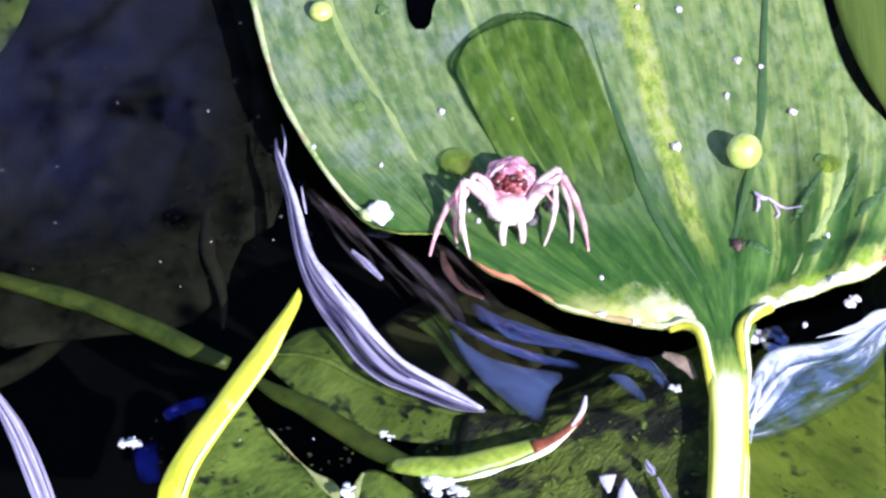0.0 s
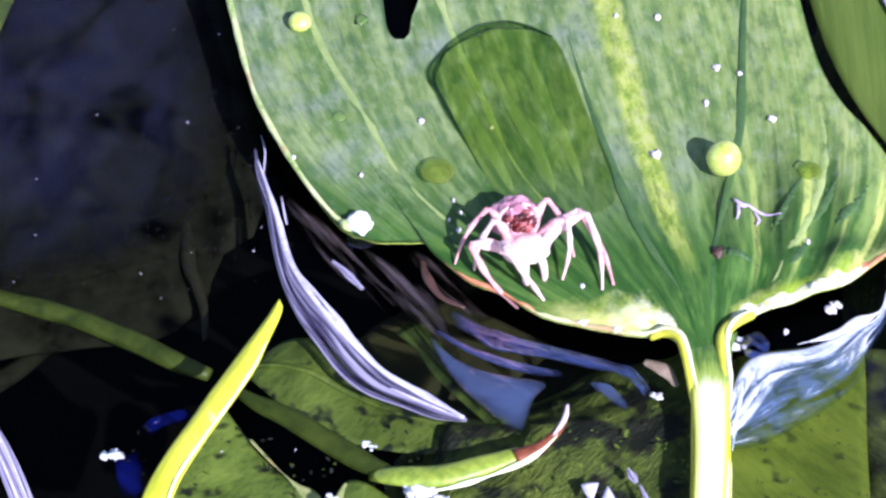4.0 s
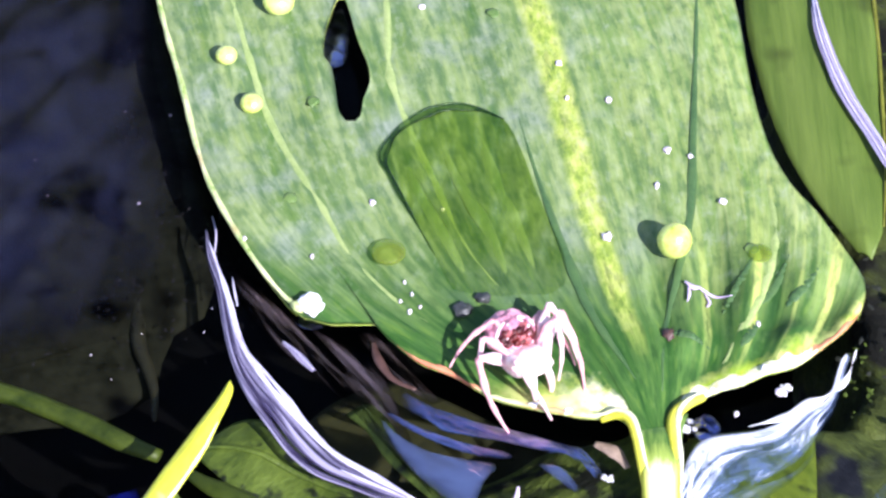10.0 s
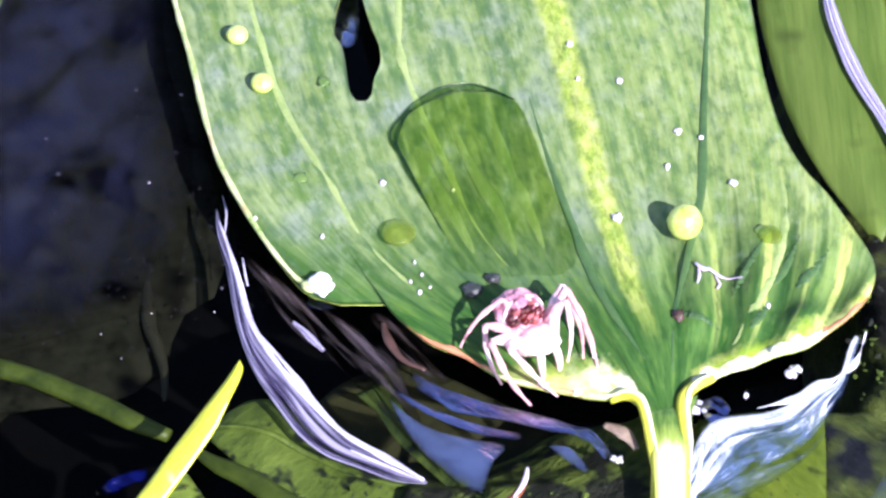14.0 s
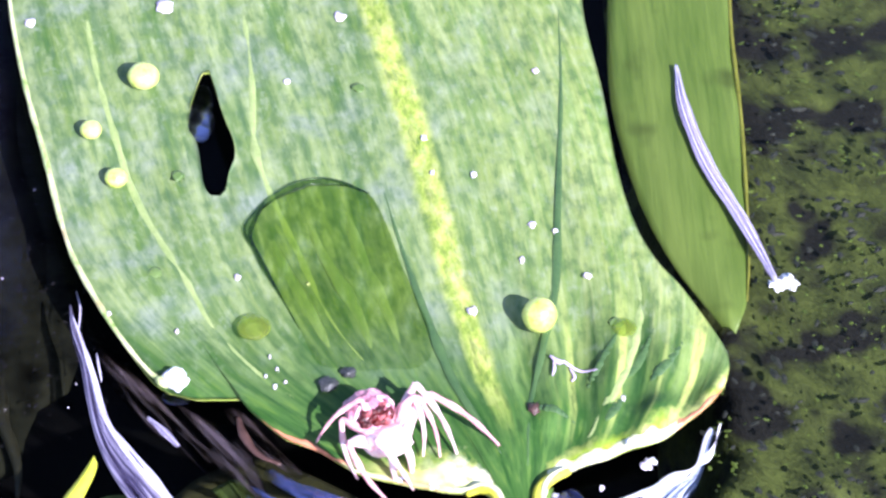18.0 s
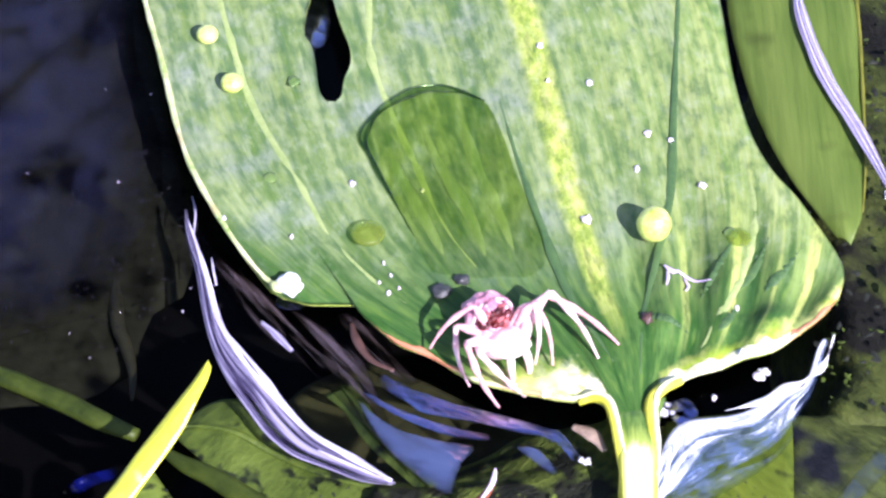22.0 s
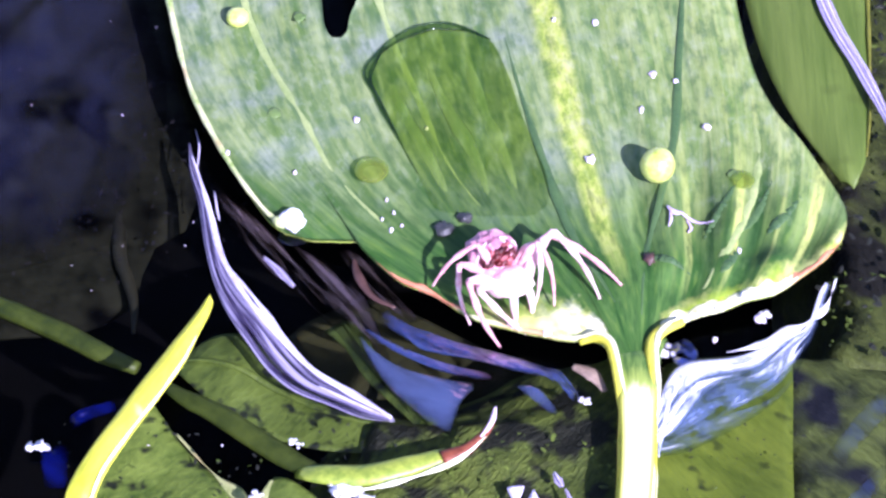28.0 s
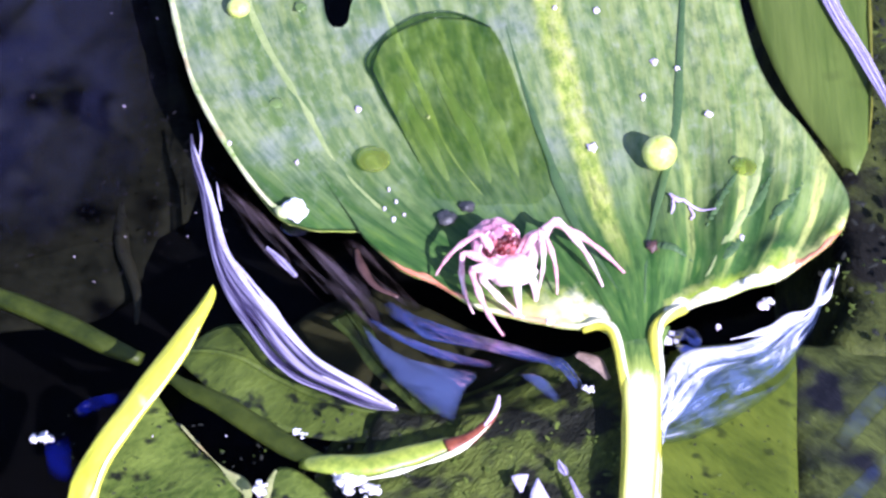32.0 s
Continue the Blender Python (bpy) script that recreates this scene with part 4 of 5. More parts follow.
for x, y, r in [(-7.2, 5.8, 0.45), (22.4, 13.5, 0.6), (15.8, 0.6, 0.75), (27.5, 5.8, 0.6), (16.8, 20.8, 0.5),
                (11.8, 26.2, 0.5), (-2.4, 35.5, 0.5), (3.3, 46.3, 0.9), (24.7, 12.7, 0.35), (21.1, 8.2, 0.4), (24.0, 37.3, 0.5),
                (-3.4, -8.8, 0.35), (-4.3, -7.5, 0.25), (-3.2, -6.8, 0.22), (-3.9, -5.2, 0.18), (-2.4, -8.4, 0.2), (-19.6, 0.6, 0.35), (-12.9, -1.8, 0.3), (12.5, 20.8, 0.3), (-0.2, 4.6, 0.25),
                (31.2, -19.0, 0.55), (27.1, -21.5, 0.35), (24.1, -19.0, 0.3), (29.9, -10.5, 0.35), (8.3, -16.4, 0.3), (-30.1, 45.3, 0.9), (-15.7, 47.8, 1.3)]:
    speck(x, y, r * 0.62, r * 0.8, M_SPECK, "tiny pale speck lying on the leaf", sz=0.2)
skin = thing("shed_skin", 24.8, -6.6, 3, "pale lilac shed insect skin lying on the leaf", "shed skin")
for path, r in (([(23.1, -5.8), (23.8, -6.5), (24.6, -6.0)], [0.3, 0.5, 0.2]), ([(24.3, -6.2), (26.0, -6.8), (27.6, -7.2)], [0.25, 0.35, 0.12]), ([(23.4, -6.6), (23.4, -7.5), (23.2, -8.4)], [0.2, 0.25, 0.1]), ([(25.0, -6.8), (25.4, -7.7), (25.1, -8.4)], [0.15, 0.3, 0.15])):
    part("husk", tube([(x, y, leaf_height(x, y) + 0.35) for x, y in path], [0.5 * v for v in r], 0.8, 8, 12, 0.9), M_HUSK, skin)
speck(1.7, -9.0, 0.9, 0.8, M_PIT, "dark crumb lying on the leaf", "crumb", 0.4)
speck(3.6, -7.9, 0.7, 0.6, M_PIT, "dark crumb lying on the leaf", "crumb", 0.4)
speck(21.2, -12.4, 0.6, 0.8, M_DEAD, "dark brown crumb lying on the leaf", "crumb", 0.3)
for x, y in [(-15.3, 6.4), (-13.5, 20.8), (29.8, -1.0), (5.1, 34.6)]:
    speck(x, y, 0.7, 0.7, M_BLEMISH, "dark green blemish on the leaf", "blemish", 0.12)

# ---------------------------------------------------------------- plants round the leaf
SECOND_L = [(38.3, 114.2), (34.4, 68.5), (32.8, 50.4), (32.2, 38.0), (32.8, 29.7), (34.4, 19.2), (37.0, 10.8), (40.9, 2.4)]
SECOND_R = [(50.2, 114.2), (48.0, 68.5), (46.5, 50.6), (46.2, 41.0), (45.9, 31.7), (44.8, 14.2), (43.8, 6.0), (42.2, 1.4)]
BRIGHT_EDGE = [(-17.8, -47.6), (-16.6, -42.6), (-16.0, -39.2), (-18.1, -36.7), (-20.3, -34.1), (-22.6, -31.0), (-25.4, -26.2)]
second = thing("second_leaf", *SECOND_L[-1], -2, "narrow dull green leaf lying at the water's surface", "leaf")
part("blade", sheet(SECOND_L, SECOND_R, -0.8, 0.4, 0.5, 30, 14), M_RIGHT_LEAF, second)
part("rim", tube([(x, y, -0.7) for x, y in SECOND_R[1:7]], [0.15, 0.22, 0.25, 0.2, 0.1], 0.7, 8, 50, 0.4), M_RIM_OLIVE, second, "yellowish leaf edge")
for left, right, z, bulge, mat, label in (
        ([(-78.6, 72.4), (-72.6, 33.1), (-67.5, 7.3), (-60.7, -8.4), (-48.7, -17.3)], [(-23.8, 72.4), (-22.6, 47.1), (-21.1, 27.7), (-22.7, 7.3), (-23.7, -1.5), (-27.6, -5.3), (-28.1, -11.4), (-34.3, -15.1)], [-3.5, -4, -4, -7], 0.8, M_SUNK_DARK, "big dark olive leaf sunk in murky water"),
        ([(-74.0, 60.0), (-72.0, 30.0), (-68.0, 10.0)], [(-46.0, 60.0), (-50.8, 28.8), (-56.5, 12.0)], -2.5, 0.3, M_SUNK_MID, "dull olive leaf just under the water"),
        ([(-23.0, -21.2), (-19.1, -17.8), (-13.7, -19.4), (-8.2, -23.7), (-1.3, -28.2)], [(-23.2, -22.8), (-18.2, -27.6), (-11.7, -30.6), (-5.4, -31.7), (-0.2, -29.3)], [-2.8, -3.2, -3.4], 0.5, M_SUNK_LEAF, "spotted olive-green leaf sunk below the water"),
        ([(-33.5, -47.6), (-33.0, -42.0), (-31.6, -37.8), (-29.8, -33.0), (-28.0, -29.0), (-26.0, -26.4)], BRIGHT_EDGE, [-2.4, -2.4, -3], 0.5, M_SUNK_BRIGHT, "spotted bright green leaf sunk below the water"),
        ([(23.0, -20.5), (21.0, -27.0), (20.0, -37.0), (19.3, -48.3)], [(34.9, -19.0), (34.7, -23.6), (34.2, -31.5), (33.2, -48.3)], -2.6, 0.4, M_SUNK_SMOOTH, "spotted dull green leaf sunk below the water"),
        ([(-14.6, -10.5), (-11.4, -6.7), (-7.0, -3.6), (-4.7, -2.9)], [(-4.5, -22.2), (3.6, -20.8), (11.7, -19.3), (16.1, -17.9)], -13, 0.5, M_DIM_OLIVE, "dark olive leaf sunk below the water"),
        ([(-9.4, -17.6), (-7.4, -20.0), (-5.2, -24.2), (-1.0, -28.6), (1.6, -32.4)], [(-6.2, -16.6), (-4.4, -21.2), (-2.2, -24.8), (1.4, -28.6), (3.2, -32.2)], -2.2, 0.4, M_SUNK_LEAF, "narrow olive leaf just under the water"),
        ([(-15.2, -35.7), (-11.6, -36.4), (-8.5, -35.0)], [(-14.4, -45.4), (-9.3, -44.2), (-3.3, -41.6)], -9, 0.5, M_SUNK_LEAF, "spotted olive-green leaf sunk below the water")):
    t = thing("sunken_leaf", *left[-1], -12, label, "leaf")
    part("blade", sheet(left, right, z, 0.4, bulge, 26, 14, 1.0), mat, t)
    a, b = spline([(*p, 0) for p in left], 8), spline([(*p, 0) for p in right], 8)
    zs = z if isinstance(z, list) else [z, z]
    for f in ((0.5,) if mat is M_SUNK_LEAF else ()):
        mid = [p.lerp(q, f) + Vector((0, 0, lerp_list(zs, i / 7) + bulge * math.sin(math.pi * f))) for i, (p, q) in enumerate(zip(a, b))]
        mid = [p + Vector((0, 0, 0.2 + noise.noise(Vector((p.x, p.y, 0)) * 0.12))) for p in mid]
        part("vein", tube(mid, [0.15, 0.4 if f == 0.5 else 0.22, 0.3, 0.1], 0.5, 8, 26, 0.3), mat, t)

torn = thing("torn_leaf", -15.6, -36.7, -1, "torn yellow-green leaf under the water with a pale ragged edge", "leaf")
part("margin", tube(level(BRIGHT_EDGE[1:6], [-2.0, -1.9, -2.0, -2.2]), [0.15, 0.6, 0.5, 0.25, 0.2, 0.08], 0.14, 8, 50, 1.3), M_RIM, torn, "pale yellow ragged edge")
part("margin", tube(level([(-13.5, -36.9), (-14.0, -38.6), (-14.2, -40.6), (-14.2, -45.0)], -1.4), [0.12, 0.3, 0.6, 0.4, 0.3], 0.14, 8, 50, 1.3), M_RIM, torn, "pale yellow ragged edge")
part("flap", sheet([(-13.3, -36.5), (-14.0, -38.4), (-14.3, -42.9), (-14.4, -46.0)], [(-10.9, -37.4), (-8.3, -40.0), (-8.2, -42.7), (-8.0, -46.0)], -1.6, 0.3, 0.4, 18, 10, 0.5), M_SUNK_BRIGHT, torn)
grass = thing("grass_blade", -32.5, -44.0, 0, "bright yellow-green grass blade standing out of the water", "grass")
GRASS_L = [(-32.6, -47.5), (-31.9, -43.4), (-31.2, -40.0), (-29.6, -36.4), (-27.5, -32.6), (-25.4, -28.5), (-23.2, -24.3), (-21.4, -20.9), (-20.5, -18.9), (-20.2, -18.6)]
GRASS_R = [(-29.8, -47.5), (-29.2, -43.2), (-28.2, -39.3), (-26.2, -35.2), (-24.0, -31.1), (-22.0, -26.9), (-20.9, -23.5), (-20.0, -20.6), (-19.8, -19.1), (-20.0, -18.6)]
part("blade_stem", sheet(GRASS_L, GRASS_R, [-2.5, 1.6, 2.4, 2.8, 3.0, 3.0], 0.5, 0.45, 60, 12, 0.25), M_GRASS, grass)
# sunlight on the blade's right edge, painted as a whitish strip
part("edge", tube([(x - 0.25, y, z) for (x, y), z in zip(GRASS_R[1:8], (1.7, 2.3, 2.6, 2.85, 3.0, 3.05, 3.05))], [0.05, 0.14, 0.1, 0.16, 0.2, 0.06], 0.5, 8, 60, 1.4), M_GRASS_LIT, grass, "whitish edge, sunlight painted on")
bent = thing("bent_blade", -22.9, -27.2, -2, "curved grass blade with a withered brown tip on the water", "grass")
part("sunken_base", tube([(-24.0, -25.6, -1.6), (-22.0, -27.4, -1.3), (-19.1, -29.3, -1.1), (-15.3, -32.3, -1), (-11.6, -35.2, -0.8), (-9.5, -36.6, -0.4)], [0.5, 1.0, 1.15, 1.2, 1.2, 0.8], 0.6, 10, 30), M_SUNK_STEM, bent, "dark green part below the water")
part("green_blade", tube([(-11.0, -36.6, -0.6), (-9.0, -37.6, 0.4), (-5.0, -37.8, 0.6), (-1.3, -36.8, 0.8), (2.3, -35.5, 1)], [0.8, 1.15, 1.25, 1.15, 0.8], 0.5, 10, 24), M_GRASS_GREEN, bent)
# lit lower edge of the bent blade, painted as a pale strip
part("edge", tube([(-7.9, -38.7, 0.2), (-5.3, -39.4, 0.6), (-2.3, -38.7, 0.8), (0.8, -37.5, 1), (2.8, -36.5, 1.2), (4.6, -35.2, 1.6), (5.8, -33.9, 2.0)], [0.05, 0.16, 0.2, 0.2, 0.24, 0.08], 0.8, 8, 60, 1.3), M_GRASS_LIT, bent, "pale edge, sunlight painted on")
part("withered_tip", tube([(1.9, -36.1, 1), (3.9, -35.2, 1.3), (5.4, -33.9, 1.8), (6.2, -32.8, 2.2), (6.5, -31.8, 2.5)], [0.85, 0.65, 0.5, 0.42, 0.2], 0.8, 8, 20, 0.2), M_BROWN_TIP, bent, "withered reddish-brown tip")
# lit side of the withered tip, painted as a white tube
part("lit_end", tube([(5.3, -34.3, 2.2), (6.0, -33.4, 2.5), (6.4, -32.6, 2.8), (6.6, -31.4, 3.0)], [0.1, 0.24, 0.3, 0.12], 0.8, 8, 16, 0.3), M_SPECK, bent, "white lit side of the tip, painted on")
single("water_weed", tube(level([(-57.4, -8.0), (-48.5, -11.2), (-40.8, -14.0), (-37.4, -15.7), (-34.0, -17.5), (-30.5, -19.7), (-27.0, -21.5)], -4), [0.4, 0.6, 0.9, 1.05, 1.1, 1.1, 1.05, 0.7], 0.8, 10, 40, 0.1), M_SUNK_STEM, "olive-green plant stem lying under the water", "plant")
single("water_weed", tube(level([(-58.3, -22.9), (-48.1, -17.9), (-42.2, -11.3)], -9), [1.0, 1.2, 0.8], 0.8, 10, 20), M_SUNK_DARK, "dark plant stem deep under the water", "plant")
single("water_weed", tube(level([(-30.9, 8.0), (-30.2, -4.9), (-29.0, -9.0), (-28.1, -12.5), (-27.9, -16.1)], -5), [0.4, 0.7, 0.75, 0.6, 0.2], 0.8, 10, 20), M_DIM_STEM, "dark upright plant stem under the water", "plant")

def reed(path, widths, label, fibres):
    """A dead strip on the water: a thin body with raised fibres along it."""
    t = thing("reed_strip", *path[0], 0, label, "reed strip")
    part("strip", tube(level(path, 0.3), widths, 0.18, 24, 60, 0.1, 3), M_STRAW, t)
    pts = spline([(*p, 0) for p in path], 14)
    for off in fibres:
        line = []
        for i, p in enumerate(pts):
            d = (pts[min(13, i + 1)] - pts[max(0, i - 1)]).normalized()
            line.append((p.x - d.y * off * lerp_list(widths, i / 13), p.y + d.x * off * lerp_list(widths, i / 13), 0.42 + 0.1 * (1 - off * off)))
        part("fibre", tube(line, [0.05] + [max(0.06, 0.12 * w) for w in widths[1:-1]] + [0.05], 0.6, 8, 60, 0.4), M_FIBRE, t, "bright raised fibre")


REED_L = [(-23.8, 4.5), (-23.5, 0.9), (-22.3, -3.7), (-21.5, -8.3), (-20.3, -13.5), (-18.7, -17.9), (-16.4, -22.1), (-14.4, -25.2), (-11.9, -27.6), (-8.7, -29.2), (-5.6, -30.7), (-2.6, -31.1)]
REED_R = [(-23.6, 4.5), (-22.8, 0.9), (-21.1, -3.7), (-20.0, -9.0), (-18.3, -13.5), (-15.0, -17.7), (-12.2, -22.0), (-9.9, -25.1), (-7.8, -26.8), (-5.1, -28.4), (-3.4, -30.0), (-2.5, -30.9)]
# pale streaks and fibres partly paint the water's reflections into the reed
strip = thing("reed_strip", -12.0, -25.0, 0, "bleached translucent reed strip with water reflections partly painted in", "reed strip")
part("strip", sheet(REED_L, REED_R, 0.3, 0.12, 0.25, 70, 14, 0.1), M_STRAW_WIDE, strip)
for line, widths in (([(-23.4, 3.0), (-22.6, 0.4), (-21.0, -5.3), (-19.7, -10.6), (-17.6, -15.0), (-14.9, -19.3), (-12.1, -23.1), (-9.9, -25.5), (-6.7, -27.9), (-2.8, -30.8)], [0.05, 0.2, 0.32, 0.32, 0.3, 0.3, 0.28, 0.26, 0.42, 0.15]),
                     ([(-18.6, -12.6), (-15.2, -17.8), (-12.5, -22.1), (-10.4, -24.9)], [0.06, 0.2, 0.26, 0.2, 0.06]),
                     ([(-9.6, -27.2), (-7.2, -28.6), (-5.0, -29.8), (-3.0, -30.9)], [0.06, 0.16, 0.16, 0.06])):
    part("fibre", tube(level(line, 0.55), widths, 0.35, 8, 70, 0.4), M_FIBRE, strip, "bright raised fibre")
for line in ([(-23.2, 6.5), (-22.7, 4.1), (-22.7, 0.9)], [(-20.8, -2.1), (-20.4, -4.5), (-20.1, -6.0)]):
    single("reed_shred", tube(level(line, 0.4), [0.03, 0.08, 0.1, 0.04], 0.4, 8, 24, 0.5), M_FIBRE, "thin bleached shred of reed on the water", "reed shred")
reed([(-15.5, -10.8), (-14.3, -12.1), (-12.5, -14.5)], [0.2, 0.4, 0.2], "small bleached scrap of reed on the water", (0.0,))
reed([(39.6, 41.5), (39.9, 34.5), (41.5, 25.5), (44.0, 17.8), (45.5, 12.7), (46.8, 7.8)], [0.2, 0.7, 0.8, 0.75, 0.65, 0.3], "bleached strip of dead reed on the water", (-0.4, 0.4))
reed([(-48.5, -28.2), (-45.3, -33.6), (-41.9, -41.5), (-39.8, -47.8)], [0.5, 0.9, 1.0, 0.8], "bleached strip of dead reed on the water", (-0.4, 0.4))
scrap = thing("reed_strip", 10.8, -41.5, 0, "short bleached scrap of reed on the water", "reed strip")
part("strip", sheet([(10.0, -39.0), (9.4, -40.8), (9.5, -42.7), (10.4, -46.0)], [(10.2, -39.0), (11.2, -41.4), (12.0, -43.3), (13.2, -46.0)], 0.4, 0.15, 0.2, 20, 8, 0.1), M_FIBRE, scrap)
chip = thing("reed_strip", 8.5, -39.5, 0, "tiny white chip of reed on the water", "reed strip")
part("strip", sheet([(7.7, -38.7), (8.0, -39.6), (8.5, -40.6)], [(9.3, -38.5), (9.0, -39.6), (8.7, -40.5)], 0.4, 0.15, 0.15, 10, 6, 0.1), M_FIBRE, chip)
reed([(12.0, -36.8), (12.3, -37.5), (12.7, -38.4)], [0.15, 0.42, 0.2], "tiny bleached scrap of reed on the water", (0.0,))
reed([(13.0, -38.6), (14.0, -41.5), (15.4, -44.6)], [0.1, 0.4, 0.45], "faint narrow strip of reed under the water", ())


single("dead_scrap", tube(level([(-6.9, -11.0), (-6.4, -13.2), (-5.0, -15.8), (-2.8, -17.2)], 0.6), [0.2, 0.4, 0.42, 0.15], 0.35, 10, 24, 0.5), M_DEAD, "curled reddish-brown dead leaf scrap on the water", "leaf scrap")
single("dead_scrap", tube(level([(13.9, -23.9), (15.7, -25.0), (16.8, -26.9)], 0.4), [0.3, 0.8, 0.3], 0.4, 10, 20, 0.4), M_PALE_DEAD, "small brown dead leaf scrap on the water", "leaf scrap")


def tuft(x, y, r, count, label, category):
    """A cluster of small froth or fluff lumps on the water."""
    rng = random.Random(int(x * 10 + y))
    t = thing(category.replace(" ", "_"), x, y, 0, label, category)
    for k in range(count):
        a, d, s = rng.uniform(0, 6.28), r * rng.random() ** 0.8, r * (rng.uniform(0.3, 0.5) if k < count // 3 else rng.uniform(0.08, 0.25))
        part("lump", blob((s * rng.uniform(0.6, 1.2), s * rng.uniform(0.6, 1.4), s * 0.4), (x + d * math.cos(a), y + d * math.sin(a) * 0.8, 0.2 + 0.2 * s), 1.5, 2.1, 14), M_FOAM, t)


tuft(47.1, 7.3, 1.5, 14, "small white fluff on the water", "fluff")
tuft(-34.8, -35.0, 1.1, 10, "small white froth on the water", "froth")
tuft(-6.9, -39.8, 1.6, 14, "white froth on the water beside the bent blade", "froth")
tuft(-4.7, -40.6, 1.2, 8, "white froth on the water beside the bent blade", "froth")
tuft(-14.8, -40.3, 0.9, 8, "small white froth on the water", "froth")
tuft(32.1, -16.9, 0.9, 7, "small white froth on the water", "froth")
tuft(23.0, -21.6, 0.9, 8, "small white froth on the water", "froth")
tuft(15.0, -27.9, 0.6, 6, "small white froth on the water beside the stalk", "froth")
tuft(-11.5, -33.9, 0.7, 6, "small white froth on the water", "froth")
crest = thing("froth", 34.9, -18.5, 0, "thin white crest of froth on the water below the leaf", "froth")
part("crest", tube([(39.3, -11.9, 0.4), (38.1, -15.5, 0.4), (36.1, -17.8, 0.4), (33.8, -19.2, 0.4), (31.5, -20.7, 0.4), (28.3, -21.8, 0.4)], [0.05, 0.3, 0.42, 0.4, 0.36, 0.08], 0.3, 8, 70, 1.5), M_FOAM, crest)
part("crest", tube([(23.0, -26.2, 0.4), (22.5, -28.9, 0.4), (21.8, -32.3, 0.4), (21.5, -34.7, 0.4)], [0.08, 0.22, 0.2, 0.05], 0.5, 8, 30, 0.9), M_FOAM, crest)
rng = random.Random(4)
for _ in range(26):
    x, y = rng.uniform(-52, -18), rng.uniform(-50, 30)
    r = rng.uniform(0.05, 0.14)
    single("floating_speck", blob((r, r, r * 0.6), (x, y, 0.25), 0.2, 1, 6), M_SPECK, "tiny pale speck floating on the water", "speck", "specks on the water")

# added skins that stand for the water's own sky reflections
SKY = "blue sky reflection on the water, laid on as a film"
for left, right in (
        ([(-6.2, -20.7), (-5.3, -23.2), (-3.9, -26.0), (-2.5, -28.2), (-0.4, -30.5), (1.2, -31.9), (2.5, -32.6)], [(-6.0, -20.5), (-4.6, -22.5), (-2.1, -24.5), (1.1, -25.6), (4.9, -26.5), (3.6, -28.6), (2.7, -32.4)]),
        ([(8.5, -26.6), (10.5, -28.7), (12.2, -30.3)], [(8.7, -26.4), (10.7, -26.8), (12.5, -29.5)])):
    single("surface_film", sheet(left, right, 0.45, 0.04, 0.05, 24, 9, 0.02), M_CALM if left[0][1] < -20 else M_SKIN, SKY, "surface film", kind="structure")
BANDS = [([(-5.6, -20.4), (-2.6, -22.7), (0.5, -24.5), (3.7, -25.6), (6.4, -26.0)], [(-5.8, -19.3), (-2.7, -21.6), (0.5, -23.2), (3.7, -24.4), (6.5, -25.0)], 2),
         ([(-4.4, -18.4), (-3.8, -19.5), (-1.6, -21.1), (0.1, -22.5), (4.2, -23.4), (8.2, -24.6), (12.8, -25.9)], [(-4.2, -16.6), (-3.8, -17.0), (-1.7, -18.9), (0.1, -19.9), (4.2, -21.6), (8.2, -22.8), (12.8, -24.6)], 5),
         ([(9.0, -24.2), (11.5, -25.6), (13.6, -28.6)], [(11.0, -23.6), (13.0, -24.8), (14.6, -27.6)], 4)]
rng = random.Random(17)
for low, top, count in BANDS:
    a, b = spline([(*p, 0) for p in low], 24), spline([(*p, 0) for p in top], 24)
    if count != 4:
        single("surface_film", sheet(low, top, 0.42, 0.04, 0.08, 30, 10, 0.02), M_BAND, SKY, "surface film", kind="structure")
    for k in range(count):
        f, i0 = (k + 0.5) / count + rng.uniform(-0.04, 0.04), rng.randrange(0, 9)
        i1 = min(23, i0 + rng.randrange(9, 20))
        half = rng.uniform(0.3, 0.52) / count
        lows = [(p.x, p.y) for p in (a[i].lerp(b[i], f - half * (1 + 0.5 * noise.noise(Vector((i * 0.5, k, 0))))) for i in range(i0, i1 + 1, 2))]
        tops = [(p.x, p.y) for p in (a[i].lerp(b[i], f + half * (1 + 0.5 * noise.noise(Vector((i * 0.5, k, 7))))) for i in range(i0, i1 + 1, 2))]
        single("surface_film", sheet(lows, tops, 0.45, 0.04, 0.03, 20, 6, 0.02), M_SKIN, SKY, "surface film", kind="structure")
for left, right in (([(-32.5, -31.6), (-31.2, -30.4), (-28.2, -29.2)], [(-31.6, -33.0), (-30.0, -31.6), (-27.8, -30.8)]), ([(-34.6, -35.4), (-34.2, -37.6), (-33.6, -40.0)], [(-32.0, -34.6), (-31.8, -37.2), (-31.5, -40.2)])):
    single("surface_film", sheet(left, right, 0.4, 0.04, 0.02, 14, 8, 0.01), M_BLUE, SKY, "surface film", kind="structure")
# added sheet whose white-to-blue colour paints the sky's reflection below the leaf
single("surface_film", sheet([(20.9, -31.8), (21.6, -28.2), (23.1, -24.4), (25.0, -23.0), (29.4, -22.2), (33.8, -19.7), (36.0, -18.3), (37.5, -13.9), (38.2, -12.5)], [(20.8, -34.7), (23.9, -34.2), (28.7, -31.1), (32.6, -27.7), (34.6, -24.6), (36.1, -20.7), (37.7, -16.2), (38.6, -12.9)], 0.45, 0.04, 0.05, 40, 14, 0.02), M_SKY_STREAKS, "film on the water with sky reflection painted on in streaks", "surface film", kind="structure")

